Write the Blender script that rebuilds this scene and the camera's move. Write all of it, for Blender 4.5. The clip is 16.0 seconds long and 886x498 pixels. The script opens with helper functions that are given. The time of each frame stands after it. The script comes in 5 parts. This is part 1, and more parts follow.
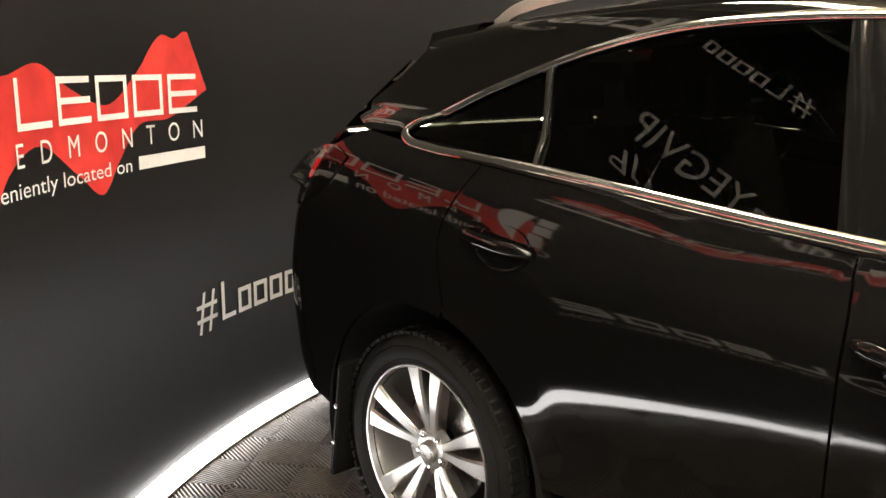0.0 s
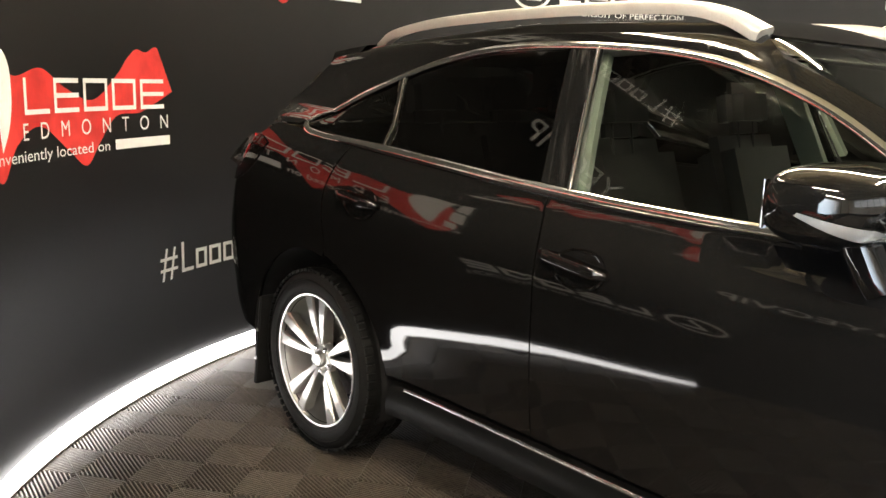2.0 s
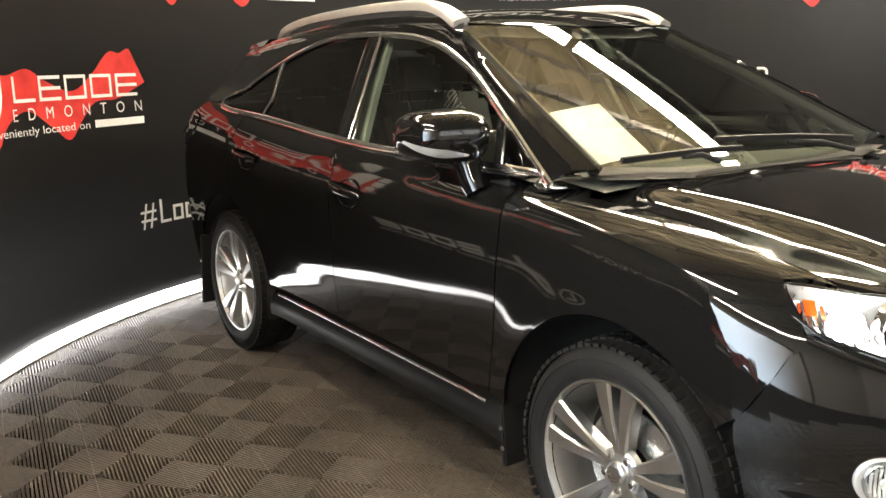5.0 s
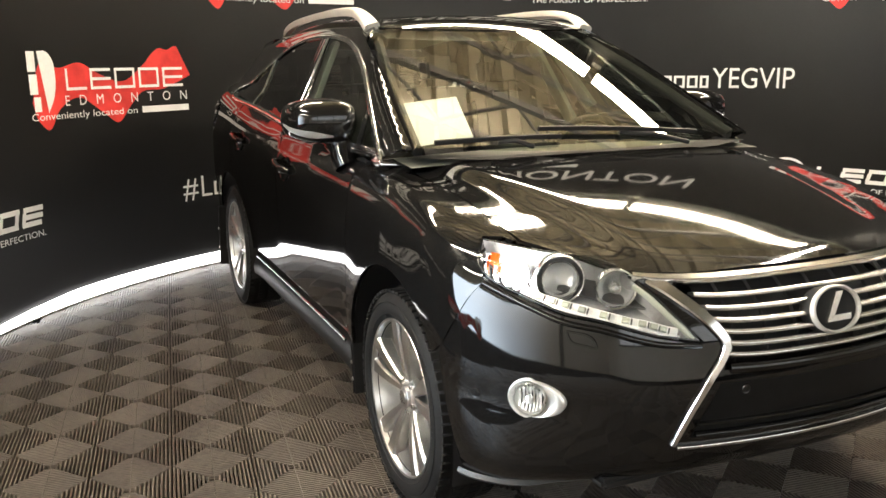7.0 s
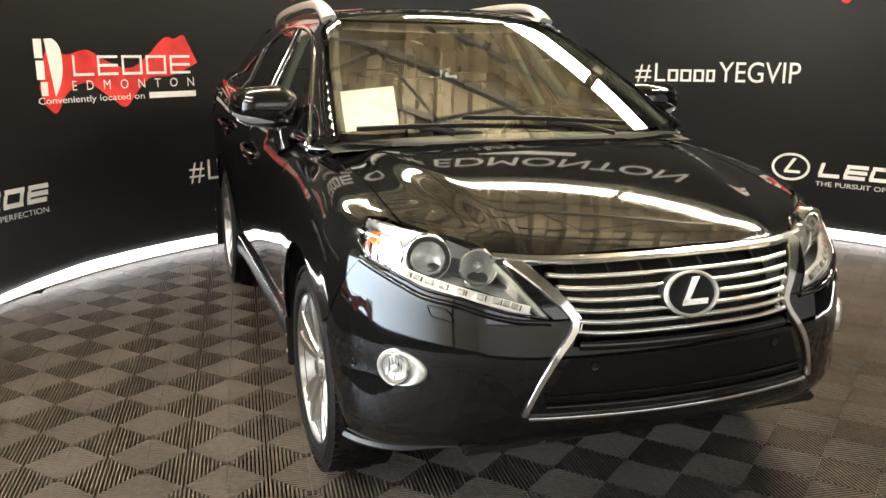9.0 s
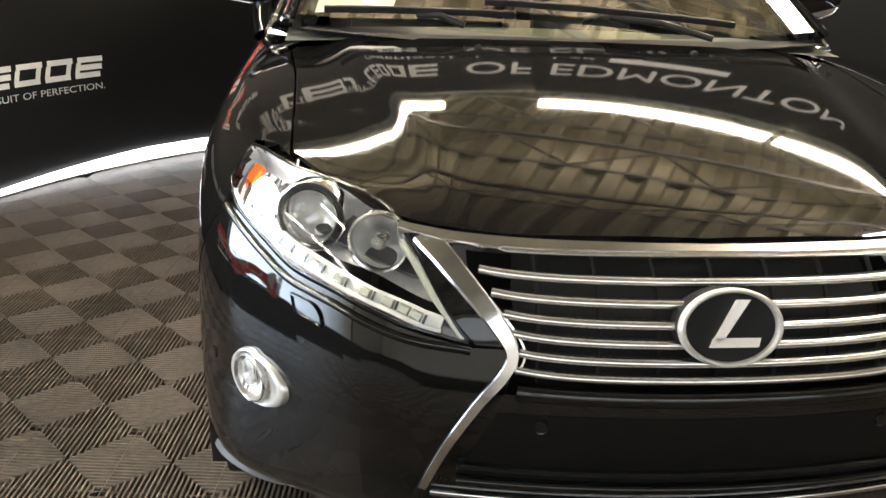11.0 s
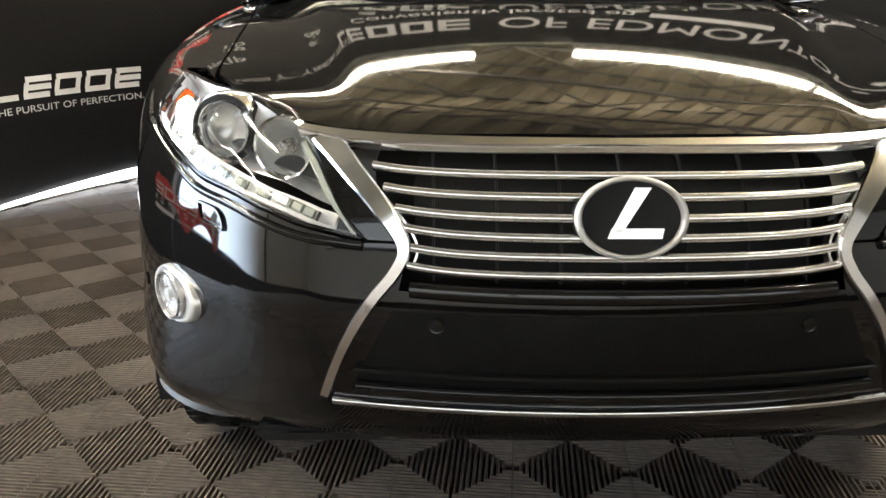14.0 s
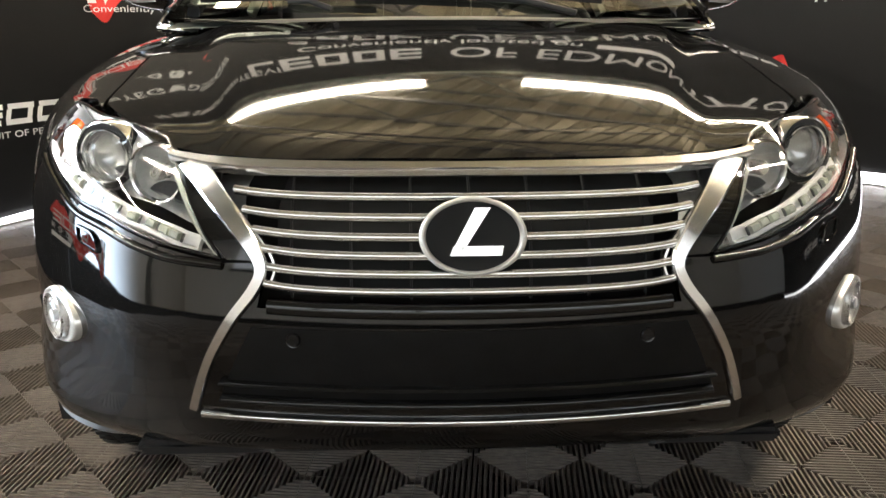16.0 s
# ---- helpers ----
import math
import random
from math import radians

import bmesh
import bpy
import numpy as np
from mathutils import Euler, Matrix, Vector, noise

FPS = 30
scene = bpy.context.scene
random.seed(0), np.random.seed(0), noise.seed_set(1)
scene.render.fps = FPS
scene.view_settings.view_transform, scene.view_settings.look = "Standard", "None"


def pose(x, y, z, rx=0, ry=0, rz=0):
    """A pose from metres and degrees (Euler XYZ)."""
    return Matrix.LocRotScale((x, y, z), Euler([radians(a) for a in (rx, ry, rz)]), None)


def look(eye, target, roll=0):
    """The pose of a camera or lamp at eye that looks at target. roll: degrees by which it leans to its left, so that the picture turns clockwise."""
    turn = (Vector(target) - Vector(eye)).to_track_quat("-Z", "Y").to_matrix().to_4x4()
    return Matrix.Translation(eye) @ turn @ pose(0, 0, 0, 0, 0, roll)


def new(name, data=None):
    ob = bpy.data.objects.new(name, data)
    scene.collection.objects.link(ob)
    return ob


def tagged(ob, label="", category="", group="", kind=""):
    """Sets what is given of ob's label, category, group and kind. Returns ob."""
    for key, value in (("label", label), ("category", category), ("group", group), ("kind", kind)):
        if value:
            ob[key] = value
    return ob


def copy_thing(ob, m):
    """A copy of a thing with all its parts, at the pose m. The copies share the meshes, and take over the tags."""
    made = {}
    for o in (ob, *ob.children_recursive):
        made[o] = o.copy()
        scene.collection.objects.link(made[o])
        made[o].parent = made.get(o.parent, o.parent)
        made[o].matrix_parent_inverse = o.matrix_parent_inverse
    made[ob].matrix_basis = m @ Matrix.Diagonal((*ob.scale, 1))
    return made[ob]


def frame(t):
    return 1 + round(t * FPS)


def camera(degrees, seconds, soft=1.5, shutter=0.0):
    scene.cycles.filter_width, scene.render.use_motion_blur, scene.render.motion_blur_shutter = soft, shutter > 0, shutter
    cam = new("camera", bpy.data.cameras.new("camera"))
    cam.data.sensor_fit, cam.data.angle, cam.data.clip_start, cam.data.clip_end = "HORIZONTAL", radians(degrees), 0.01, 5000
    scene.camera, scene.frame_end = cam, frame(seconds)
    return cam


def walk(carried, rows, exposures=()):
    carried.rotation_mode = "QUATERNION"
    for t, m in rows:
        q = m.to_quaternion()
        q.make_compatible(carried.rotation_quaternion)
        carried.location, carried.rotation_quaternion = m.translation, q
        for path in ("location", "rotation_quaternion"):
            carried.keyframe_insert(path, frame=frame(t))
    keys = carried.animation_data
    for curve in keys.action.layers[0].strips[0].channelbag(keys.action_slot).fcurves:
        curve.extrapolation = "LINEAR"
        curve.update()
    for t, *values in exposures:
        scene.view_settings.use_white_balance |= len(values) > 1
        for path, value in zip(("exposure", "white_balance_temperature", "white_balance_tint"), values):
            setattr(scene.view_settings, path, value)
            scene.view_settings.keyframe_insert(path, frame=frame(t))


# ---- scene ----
cam = camera(54.3, 16.0)
PATH = [
    (0, (0.373, -2.407, 1.478), (-1.078, -1.097, 1.055), 0.6),
    (0.5, (0.641, -2.508, 1.483), (-0.837, -1.217, 1.095), 0.3),
    (1, (0.863, -2.558, 1.468), (-0.622, -1.27, 1.1), 0.9),
    (1.5, (1.127, -2.58, 1.472), (-0.357, -1.295, 1.089), 1.3),
    (2, (1.383, -2.671, 1.463), (-0.09, -1.374, 1.08), 1.7),
    (2.5, (1.6, -2.736, 1.477), (0.151, -1.415, 1.082), 1.2),
    (3, (1.85, -2.713, 1.471), (0.398, -1.397, 1.07), 0.7),
    (3.5, (2.097, -2.701, 1.481), (0.624, -1.409, 1.082), 0.8),
    (4, (2.373, -2.694, 1.467), (0.868, -1.438, 1.07), 0.8),
    (4.2, (2.463, -2.663, 1.471), (0.943, -1.429, 1.064), 0.4),
    (6.3, (3.542, -2.043, 1.46), (1.787, -1.183, 1.033), -1.1),
    (6.5, (3.64, -1.975, 1.464), (1.874, -1.14, 1.033), -0.8),
    (7, (3.858, -1.852, 1.46), (2.074, -1.056, 1.033), -0.5),
    (7.5, (4.077, -1.745, 1.468), (2.281, -0.974, 1.042), -0.4),
    (8, (4.2, -1.649, 1.474), (2.392, -0.907, 1.05), -0.5),
    (8.5, (4.271, -1.555, 1.478), (2.448, -0.853, 1.052), -0.3),
    (9, (4.209, -1.429, 1.459), (2.373, -0.772, 1.013), 0.1),
    (9.2, (4.12, -1.36, 1.445), (2.282, -0.725, 0.977), 0.5),
    (11.3, (3.345, -0.571, 1.339), (1.487, -0.386, 0.624), 1.9),
    (11.5, (3.283, -0.556, 1.279), (1.429, -0.398, 0.547), 1.2),
    (12, (3.264, -0.512, 1.13), (1.398, -0.404, 0.418), 0.5),
    (12.5, (3.311, -0.473, 1.138), (1.429, -0.401, 0.462), -1.2),
    (13, (3.36, -0.431, 1.149), (1.469, -0.386, 0.499), -1.8),
    (13.5, (3.469, -0.383, 1.16), (1.569, -0.342, 0.538), -1.1),
    (14, (3.526, -0.325, 1.15), (1.618, -0.267, 0.555), 0.4),
    (14.5, (3.568, -0.268, 1.16), (1.658, -0.192, 0.571), 0.5),
    (15, (3.587, -0.207, 1.16), (1.678, -0.121, 0.572), -0.3),
    (15.5, (3.59, -0.14, 1.159), (1.676, -0.041, 0.586), -0.4),
    (16, (3.612, -0.11, 1.162), (1.688, -0.022, 0.623), 0.0),
]
walk(cam, [(t, look(eye, target, roll)) for t, eye, target, roll in PATH], [(0, 2.38, 6500, 10), (4.2, 2.45, 6500, 10), (6.5, 2.28, 6450, 10), (9, 2.25, 6400, 10), (11.5, 2.2, 6150, 10), (16, 2.28, 6150, 10)])

# ---- world, lights, exposure ----
world = bpy.data.worlds.new("world")
world.use_nodes = True
world.node_tree.nodes["Background"].inputs[0].default_value = (0.9, 0.85, 0.8, 1)
world.node_tree.nodes["Background"].inputs[1].default_value = 0.02
scene.world = world

CX, CY, RAD = 0.567, 0.720, 3.504      # centre and radius of the round back wall
WALL_TOP = 4.08
STRIP_POWER = 2.1
FILL_POWER = 0.4
TUBE_POWER = 70.0
COVE_POWER = 23.0
DAY_POWER = 3.4


# ---- materials ----
def mat(name, colour=(0.5, 0.5, 0.5), rough=0.5, metal=0.0, **inputs):
    m = bpy.data.materials.new(name)
    m.use_nodes = True
    b = m.node_tree.nodes["Principled BSDF"]
    b.inputs["Base Color"].default_value = (*colour, 1)
    b.inputs["Roughness"].default_value = rough
    b.inputs["Metallic"].default_value = metal
    for key, value in inputs.items():
        b.inputs[key.replace("_", " ")].default_value = value
    return m


def nodes_of(m):
    t = m.node_tree
    return t, t.nodes["Principled BSDF"]


def grain(m, scale, low, high, rough=None, bump=0.0, big=None, stretch=(1, 1, 1), world_space=False):
    """Colour between low and high by noise at two scales; roughness range; bump in metres."""
    t, b = nodes_of(m)
    co = t.nodes.new("ShaderNodeTexCoord")
    mp = t.nodes.new("ShaderNodeMapping")
    mp.inputs["Scale"].default_value = stretch
    t.links.new(t.nodes.new("ShaderNodeNewGeometry").outputs["Position"] if world_space else co.outputs["Object"], mp.inputs[0])
    n1 = t.nodes.new("ShaderNodeTexNoise")
    n1.inputs["Scale"].default_value, n1.inputs["Detail"].default_value = scale, 6
    n2 = t.nodes.new("ShaderNodeTexNoise")
    n2.inputs["Scale"].default_value, n2.inputs["Detail"].default_value = big or scale / 15, 4
    mix = t.nodes.new("ShaderNodeMath")
    mix.operation = "MULTIPLY_ADD"
    mix.inputs[1].default_value = 0.5
    half = t.nodes.new("ShaderNodeMath")
    half.operation = "MULTIPLY"
    half.inputs[1].default_value = 0.5
    for n in (n1, n2):
        t.links.new(mp.outputs[0], n.inputs["Vector"])
    t.links.new(n2.outputs[0], half.inputs[0])
    t.links.new(n1.outputs[0], mix.inputs[0])
    t.links.new(half.outputs[0], mix.inputs[2])
    ramp = t.nodes.new("ShaderNodeValToRGB")
    ramp.color_ramp.elements[0].position, ramp.color_ramp.elements[1].position = 0.35, 0.65
    ramp.color_ramp.elements[0].color, ramp.color_ramp.elements[1].color = (*low, 1), (*high, 1)
    t.links.new(mix.outputs[0], ramp.inputs[0])
    t.links.new(ramp.outputs[0], b.inputs["Base Color"])
    if rough:
        mr = t.nodes.new("ShaderNodeMapRange")
        mr.inputs[3].default_value, mr.inputs[4].default_value = rough
        t.links.new(mix.outputs[0], mr.inputs[0])
        t.links.new(mr.outputs[0], b.inputs["Roughness"])
    if bump:
        bp = t.nodes.new("ShaderNodeBump")
        bp.inputs["Distance"].default_value = bump
        t.links.new(n1.outputs[0], bp.inputs["Height"])
        t.links.new(bp.outputs[0], b.inputs["Normal"])
    return m


def glow(name, colour, power):
    m = bpy.data.materials.new(name)
    m.use_nodes = True
    b = m.node_tree.nodes["Principled BSDF"]
    b.inputs["Base Color"].default_value = (0.8, 0.8, 0.8, 1)
    b.inputs["Emission Color"].default_value = (*colour, 1)
    b.inputs["Emission Strength"].default_value = power
    return m


def glass(name, tint, rough=0.0, ior=1.45):
    """Thin sheet glass: clear or tinted film with a mirror coat that grows at grazing angles."""
    m = bpy.data.materials.new(name)
    m.use_nodes = True
    t = m.node_tree
    t.nodes.clear()
    out = t.nodes.new("ShaderNodeOutputMaterial")
    mix = t.nodes.new("ShaderNodeMixShader")
    fr = t.nodes.new("ShaderNodeFresnel")
    fr.inputs["IOR"].default_value = ior
    tr = t.nodes.new("ShaderNodeBsdfTransparent")
    tr.inputs["Color"].default_value = (*tint, 1)
    gl = t.nodes.new("ShaderNodeBsdfGlossy")
    gl.inputs["Roughness"].default_value = rough
    gl.inputs["Color"].default_value = (0.95, 0.95, 0.95, 1)
    t.links.new(fr.outputs[0], mix.inputs[0])
    t.links.new(tr.outputs[0], mix.inputs[1])
    t.links.new(gl.outputs[0], mix.inputs[2])
    t.links.new(mix.outputs[0], out.inputs[0])
    return m


PAINT = grain(mat("black_paint", rough=0.02, Coat_Weight=0.1, Coat_Roughness=0.03, Specular_IOR_Level=0.6), 900, (0.0035, 0.0034, 0.0034), (0.0070, 0.0066, 0.0064), rough=(0.038, 0.055))
WALLM = grain(mat("black_vinyl", rough=0.5, Specular_IOR_Level=0.32), 160, (0.0045, 0.0045, 0.0048), (0.0085, 0.0082, 0.0086), rough=(0.36, 0.5), bump=0.0004, big=1.2)
WHITE = grain(mat("white_print", rough=0.6), 60, (0.82, 0.82, 0.82), (0.90, 0.90, 0.90))
RED = grain(mat("red_print", rough=0.5), 9, (0.50, 0.014, 0.014), (0.86, 0.055, 0.045), big=4)
TILE = grain(mat("grey_plastic_tile", rough=0.45), 40, (0.056, 0.045, 0.036), (0.136, 0.111, 0.089), rough=(0.26, 0.5), big=2.2, world_space=True)
# sub-floor colour near black, to deepen the shade between the tile ribs
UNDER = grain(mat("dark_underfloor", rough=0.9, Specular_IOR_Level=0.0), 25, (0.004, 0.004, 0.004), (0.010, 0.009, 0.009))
CONCRETE = grain(mat("concrete", rough=0.8), 12, (0.10, 0.095, 0.09), (0.17, 0.165, 0.155), bump=0.002)
CHROME = mat("chrome", (0.88, 0.88, 0.87), 0.10, 1.0)
SATIN = grain(mat("satin_silver", rough=0.28, metal=1.0), 300, (0.50, 0.49, 0.47), (0.62, 0.61, 0.59), rough=(0.22, 0.34))
ALLOY = grain(mat("silver_alloy", rough=0.3, metal=1.0), 200, (0.60, 0.59, 0.57), (0.72, 0.71, 0.69), rough=(0.22, 0.38))
RUBBER = grain(mat("tyre_rubber", rough=0.7, Specular_IOR_Level=0.2), 180, (0.006, 0.006, 0.006), (0.014, 0.0135, 0.013), rough=(0.5, 0.75), bump=0.0006)
INTAKEM = grain(mat("matt_black_intake", rough=0.4, Specular_IOR_Level=0.2), 350, (0.004, 0.004, 0.004), (0.008, 0.008, 0.008), rough=(0.34, 0.5))
REFLM = grain(mat("bright_reflector", rough=0.22, metal=0.55), 160, (0.80, 0.80, 0.79), (0.90, 0.90, 0.89), rough=(0.16, 0.3))
PLASTIC = grain(mat("black_plastic", rough=0.5, Specular_IOR_Level=0.25), 350, (0.012, 0.012, 0.012), (0.022, 0.021, 0.021), rough=(0.4, 0.6), bump=0.0002)
GLOSSB = mat("gloss_black_trim", (0.006, 0.006, 0.006), 0.1)
DARK = mat("dark_cavity", (0.006, 0.006, 0.006), 0.8)
LEATHER = grain(mat("grey_leather", rough=0.5), 220, (0.010, 0.010, 0.0095), (0.020, 0.020, 0.019), bump=0.0006)
TRIM = grain(mat("light_grey_trim", rough=0.7), 200, (0.24, 0.27, 0.22), (0.31, 0.34, 0.29))
LINER = grain(mat("headliner_fabric", rough=0.9), 300, (0.30, 0.31, 0.28), (0.36, 0.37, 0.34))
PAPER = grain(mat("white_paper", rough=0.8), 30, (0.80, 0.80, 0.78), (0.86, 0.86, 0.84))
DECK = grain(mat("galvanised_roof_deck", rough=0.4, metal=0.2), 6, (0.16, 0.14, 0.095), (0.25, 0.22, 0.155), rough=(0.3, 0.5), stretch=(1, 1, 1))
STEEL = grain(mat("painted_steel", rough=0.55), 20, (0.05, 0.048, 0.045), (0.10, 0.095, 0.09))
HALL = grain(mat("pale_hall_wall", rough=0.8), 8, (0.66, 0.65, 0.63), (0.78, 0.77, 0.74))
RAILM = grain(mat("silver_paint", rough=0.35, metal=0.45), 200, (0.55, 0.53, 0.49), (0.66, 0.64, 0.60), rough=(0.28, 0.42))
DASHM = grain(mat("dark_olive_dash", rough=0.6), 200, (0.055, 0.058, 0.046), (0.085, 0.088, 0.072))
FRAMEM = mat("polished_frame", (0.93, 0.92, 0.90), 0.16, 1.0)
SLATM = mat("brushed_slat", (0.97, 0.95, 0.91), 0.24, 1.0)
SMOKE = glass("smoked_lens", (0.78, 0.74, 0.74), ior=1.5)
BOWL = grain(mat("lamp_housing_silver", rough=0.25, metal=0.6), 120, (0.62, 0.62, 0.62), (0.78, 0.78, 0.77))
TRAYM = grain(mat("white_light_tray", rough=0.3), 120, (0.74, 0.74, 0.73), (0.84, 0.84, 0.83))
MASKM = grain(mat("smoked_mask", rough=0.35), 120, (0.045, 0.045, 0.047), (0.07, 0.07, 0.072))
SIGNALM = mat("clear_signal_lens", (0.86, 0.87, 0.88), 0.12, 0.7)
AMBER = mat("amber_lens", (0.55, 0.075, 0.008), 0.12)
REDLENS = mat("red_lens", (0.90, 0.012, 0.014), 0.1)
STRIP = glow("led_strip", (1.0, 0.97, 0.95), STRIP_POWER)
DAY = glow("daylit_door", (0.72, 0.86, 1.0), DAY_POWER)
# the door's emission is graded down to nothing towards its far end
dt, db = nodes_of(DAY)
dc, dx, dr = dt.nodes.new("ShaderNodeTexCoord"), dt.nodes.new("ShaderNodeSeparateXYZ"), dt.nodes.new("ShaderNodeMapRange")
dr.interpolation_type = "SMOOTHSTEP"
dr.inputs[1].default_value, dr.inputs[2].default_value = 0.8, 5.2
dr.inputs[3].default_value, dr.inputs[4].default_value = DAY_POWER, 0.0
dt.links.new(dc.outputs["Object"], dx.inputs[0])
dt.links.new(dx.outputs[0], dr.inputs[0])
dt.links.new(dr.outputs[0], db.inputs["Emission Strength"])
FILL_GLOW = glow("daylit_glazing", (0.92, 0.97, 1.0), FILL_POWER)
COVE = glow("cove_tube", (1.0, 0.83, 0.58), COVE_POWER)
TUBE = glow("fluorescent_tube", (1.0, 0.88, 0.70), TUBE_POWER)


CLEAR = glass("clear_glass", (0.58, 0.64, 0.57), ior=1.6)
SCREEN = glass("windscreen_glass", (0.52, 0.58, 0.49), ior=2.3)
PRIVACY = glass("privacy_glass", (0.03, 0.034, 0.03), ior=1.4)
LENS = glass("lamp_cover", (0.93, 0.93, 0.93), ior=1.4)


# ---- mesh helpers ----
def mesh_ob(name, verts, faces, material, parent=None, smooth=True, label=""):
    me = bpy.data.meshes.new(name)
    me.from_pydata([tuple(map(float, v)) for v in verts], [], [tuple(map(int, f)) for f in faces])
    me.materials.append(material)
    if smooth:
        me.polygons.foreach_set("use_smooth", [True] * len(me.polygons))
    me.update()
    ob = new(name, me)
    if parent:
        ob.parent = parent
    if label:
        tagged(ob, label)
    return ob


def part(name, bm, material, parent=None, label="", smooth=False):
    me = bpy.data.meshes.new(name)
    bm.to_mesh(me)
    bm.free()
    me.materials.append(material)
    if smooth:
        me.polygons.foreach_set("use_smooth", [True] * len(me.polygons))
    ob = new(name, me)
    if parent:
        ob.parent = parent
    if label:
        tagged(ob, label)
    return ob


def empty(name, at=(0, 0, 0)):
    ob = new(name)
    ob.location = at
    return ob


def sharpen(ob, degrees=35):
    ob.data.set_sharp_from_angle(angle=radians(degrees))
    return ob


def box(name, lo, hi, material, parent=None, bevel=0.0, label="", m=None):
    bm = bmesh.new()
    bmesh.ops.create_cube(bm, size=1)
    for v in bm.verts:
        v.co = Vector([lo[k] + (v.co[k] + 0.5) * (hi[k] - lo[k]) for k in range(3)])
    if bevel:
        bmesh.ops.bevel(bm, geom=bm.edges[:], offset=bevel, segments=2, affect="EDGES")
    if m is not None:
        bmesh.ops.transform(bm, matrix=m, verts=bm.verts)
    return part(name, bm, material, parent, label)


def spline(pts, n=8):
    """Catmull-Rom through points of any dimension, n steps a span, ends kept."""
    p = np.array(pts, float)
    if len(p) < 3:
        return np.array([p[0] + (p[-1] - p[0]) * k / n for k in range(n + 1)])
    q = np.vstack([2 * p[0] - p[1], p, 2 * p[-1] - p[-2]])
    out = []
    for i in range(1, len(q) - 2):
        a, b, c, d = q[i - 1], q[i], q[i + 1], q[i + 2]
        for k in range(n):
            u = k / n
            out.append(0.5 * (2 * b + (c - a) * u + (2 * a - 5 * b + 4 * c - d) * u * u + (3 * b - a - 3 * c + d) * u ** 3))
    out.append(p[-1])
    return np.array(out)


def bar_along(name, pts, normals, width, height, material, parent=None, label="", profile=None, closed=False, sharp=50):
    """A strip of given width (across) and height (off the surface) swept along pts, whose up is normals."""
    pts, normals = np.array(pts, float), np.array(normals, float)
    n = len(pts)
    if closed:
        tan = np.roll(pts, -1, 0) - np.roll(pts, 1, 0)
    else:
        tan = np.gradient(pts, axis=0)
    tan /= np.linalg.norm(tan, axis=1)[:, None] + 1e-12
    side = np.cross(tan, normals)
    side /= np.linalg.norm(side, axis=1)[:, None] + 1e-12
    up = np.cross(side, tan)
    w = width if hasattr(width, "__len__") else [width] * n
    prof = profile or [(-0.5, -0.6), (-0.5, 0.55), (-0.3, 1.0), (0.3, 1.0), (0.5, 0.55), (0.5, -0.6)]
    k = len(prof)
    verts, faces = [], []
    for i in range(n):
        for a, b in prof:
            verts.append(pts[i] + side[i] * a * w[i] + up[i] * b * height)
    for i in range(n if closed else n - 1):
        i2 = (i + 1) % n
        for j in range(k):
            j2 = (j + 1) % k
            faces.append((i * k + j, i * k + j2, i2 * k + j2, i2 * k + j))
    if not closed:
        faces.append(tuple(range(k))[::-1])
        faces.append(tuple(range((n - 1) * k, n * k)))
    ob = mesh_ob(name, verts, faces, material, parent, label=label)
    return sharpen(ob, sharp)


def tube(name, pts, r, material, parent=None, sides=8, label="", closed=False):
    p = np.array(pts, float)
    prof = [(math.cos(2 * math.pi * k / sides), math.sin(2 * math.pi * k / sides)) for k in range(sides)]
    tan = np.gradient(p, axis=0)
    ref = np.array((0, 0, 1.0)) if np.abs(tan[:, 2]).max() < 0.9 * np.linalg.norm(tan, axis=1).max() else np.array((0, 1.0, 0.05))
    nor = np.tile(ref, (len(p), 1))
    return bar_along(name, p, nor, 2 * r, r, material, parent, label, profile=[(a / 2, b) for a, b in prof], closed=closed)


def lathe(name, profile, material, parent=None, steps=64, m=None, label="", sharp=40):
    """Turns (radius, offset) pairs about the y axis."""
    verts, faces, k = [], [], len(profile)
    for i in range(steps):
        a = 2 * math.pi * i / steps
        for r, o in profile:
            v = Vector((r * math.cos(a), o, r * math.sin(a)))
            verts.append(m @ v if m is not None else v)
    for i in range(steps):
        i2 = (i + 1) % steps
        for j in range(k - 1):
            faces.append((i * k + j, i * k + j + 1, i2 * k + j + 1, i2 * k + j))
    return sharpen(mesh_ob(name, verts, faces, material, parent, label=label), sharp)


FONT_CACHE = {}


def letters(body, height, spacing=1.0):
    """Flat letters as (verts, faces, width): capital height as given, starting at x = 0 on the baseline."""
    key = (body, spacing)
    if key not in FONT_CACHE:
        cu = bpy.data.curves.new("text", "FONT")
        cu.body, cu.size, cu.space_character, cu.resolution_u = body, 1.0, spacing, 4
        ob = bpy.data.objects.new("text", cu)
        scene.collection.objects.link(ob)
        me = ob.evaluated_get(bpy.context.evaluated_depsgraph_get()).to_mesh()
        v = np.array([tuple(p.co) for p in me.vertices])
        f = [tuple(p.vertices) for p in me.polygons]
        ob.evaluated_get(bpy.context.evaluated_depsgraph_get()).to_mesh_clear()
        bpy.data.objects.remove(ob)
        FONT_CACHE[key] = (v, f)
    v, f = FONT_CACHE[key]
    s = height / 0.70
    v2 = v[:, :2] * s
    v2 = v2 - np.array([v2[:, 0].min(), 0])
    return v2, f, float(v2[:, 0].max())


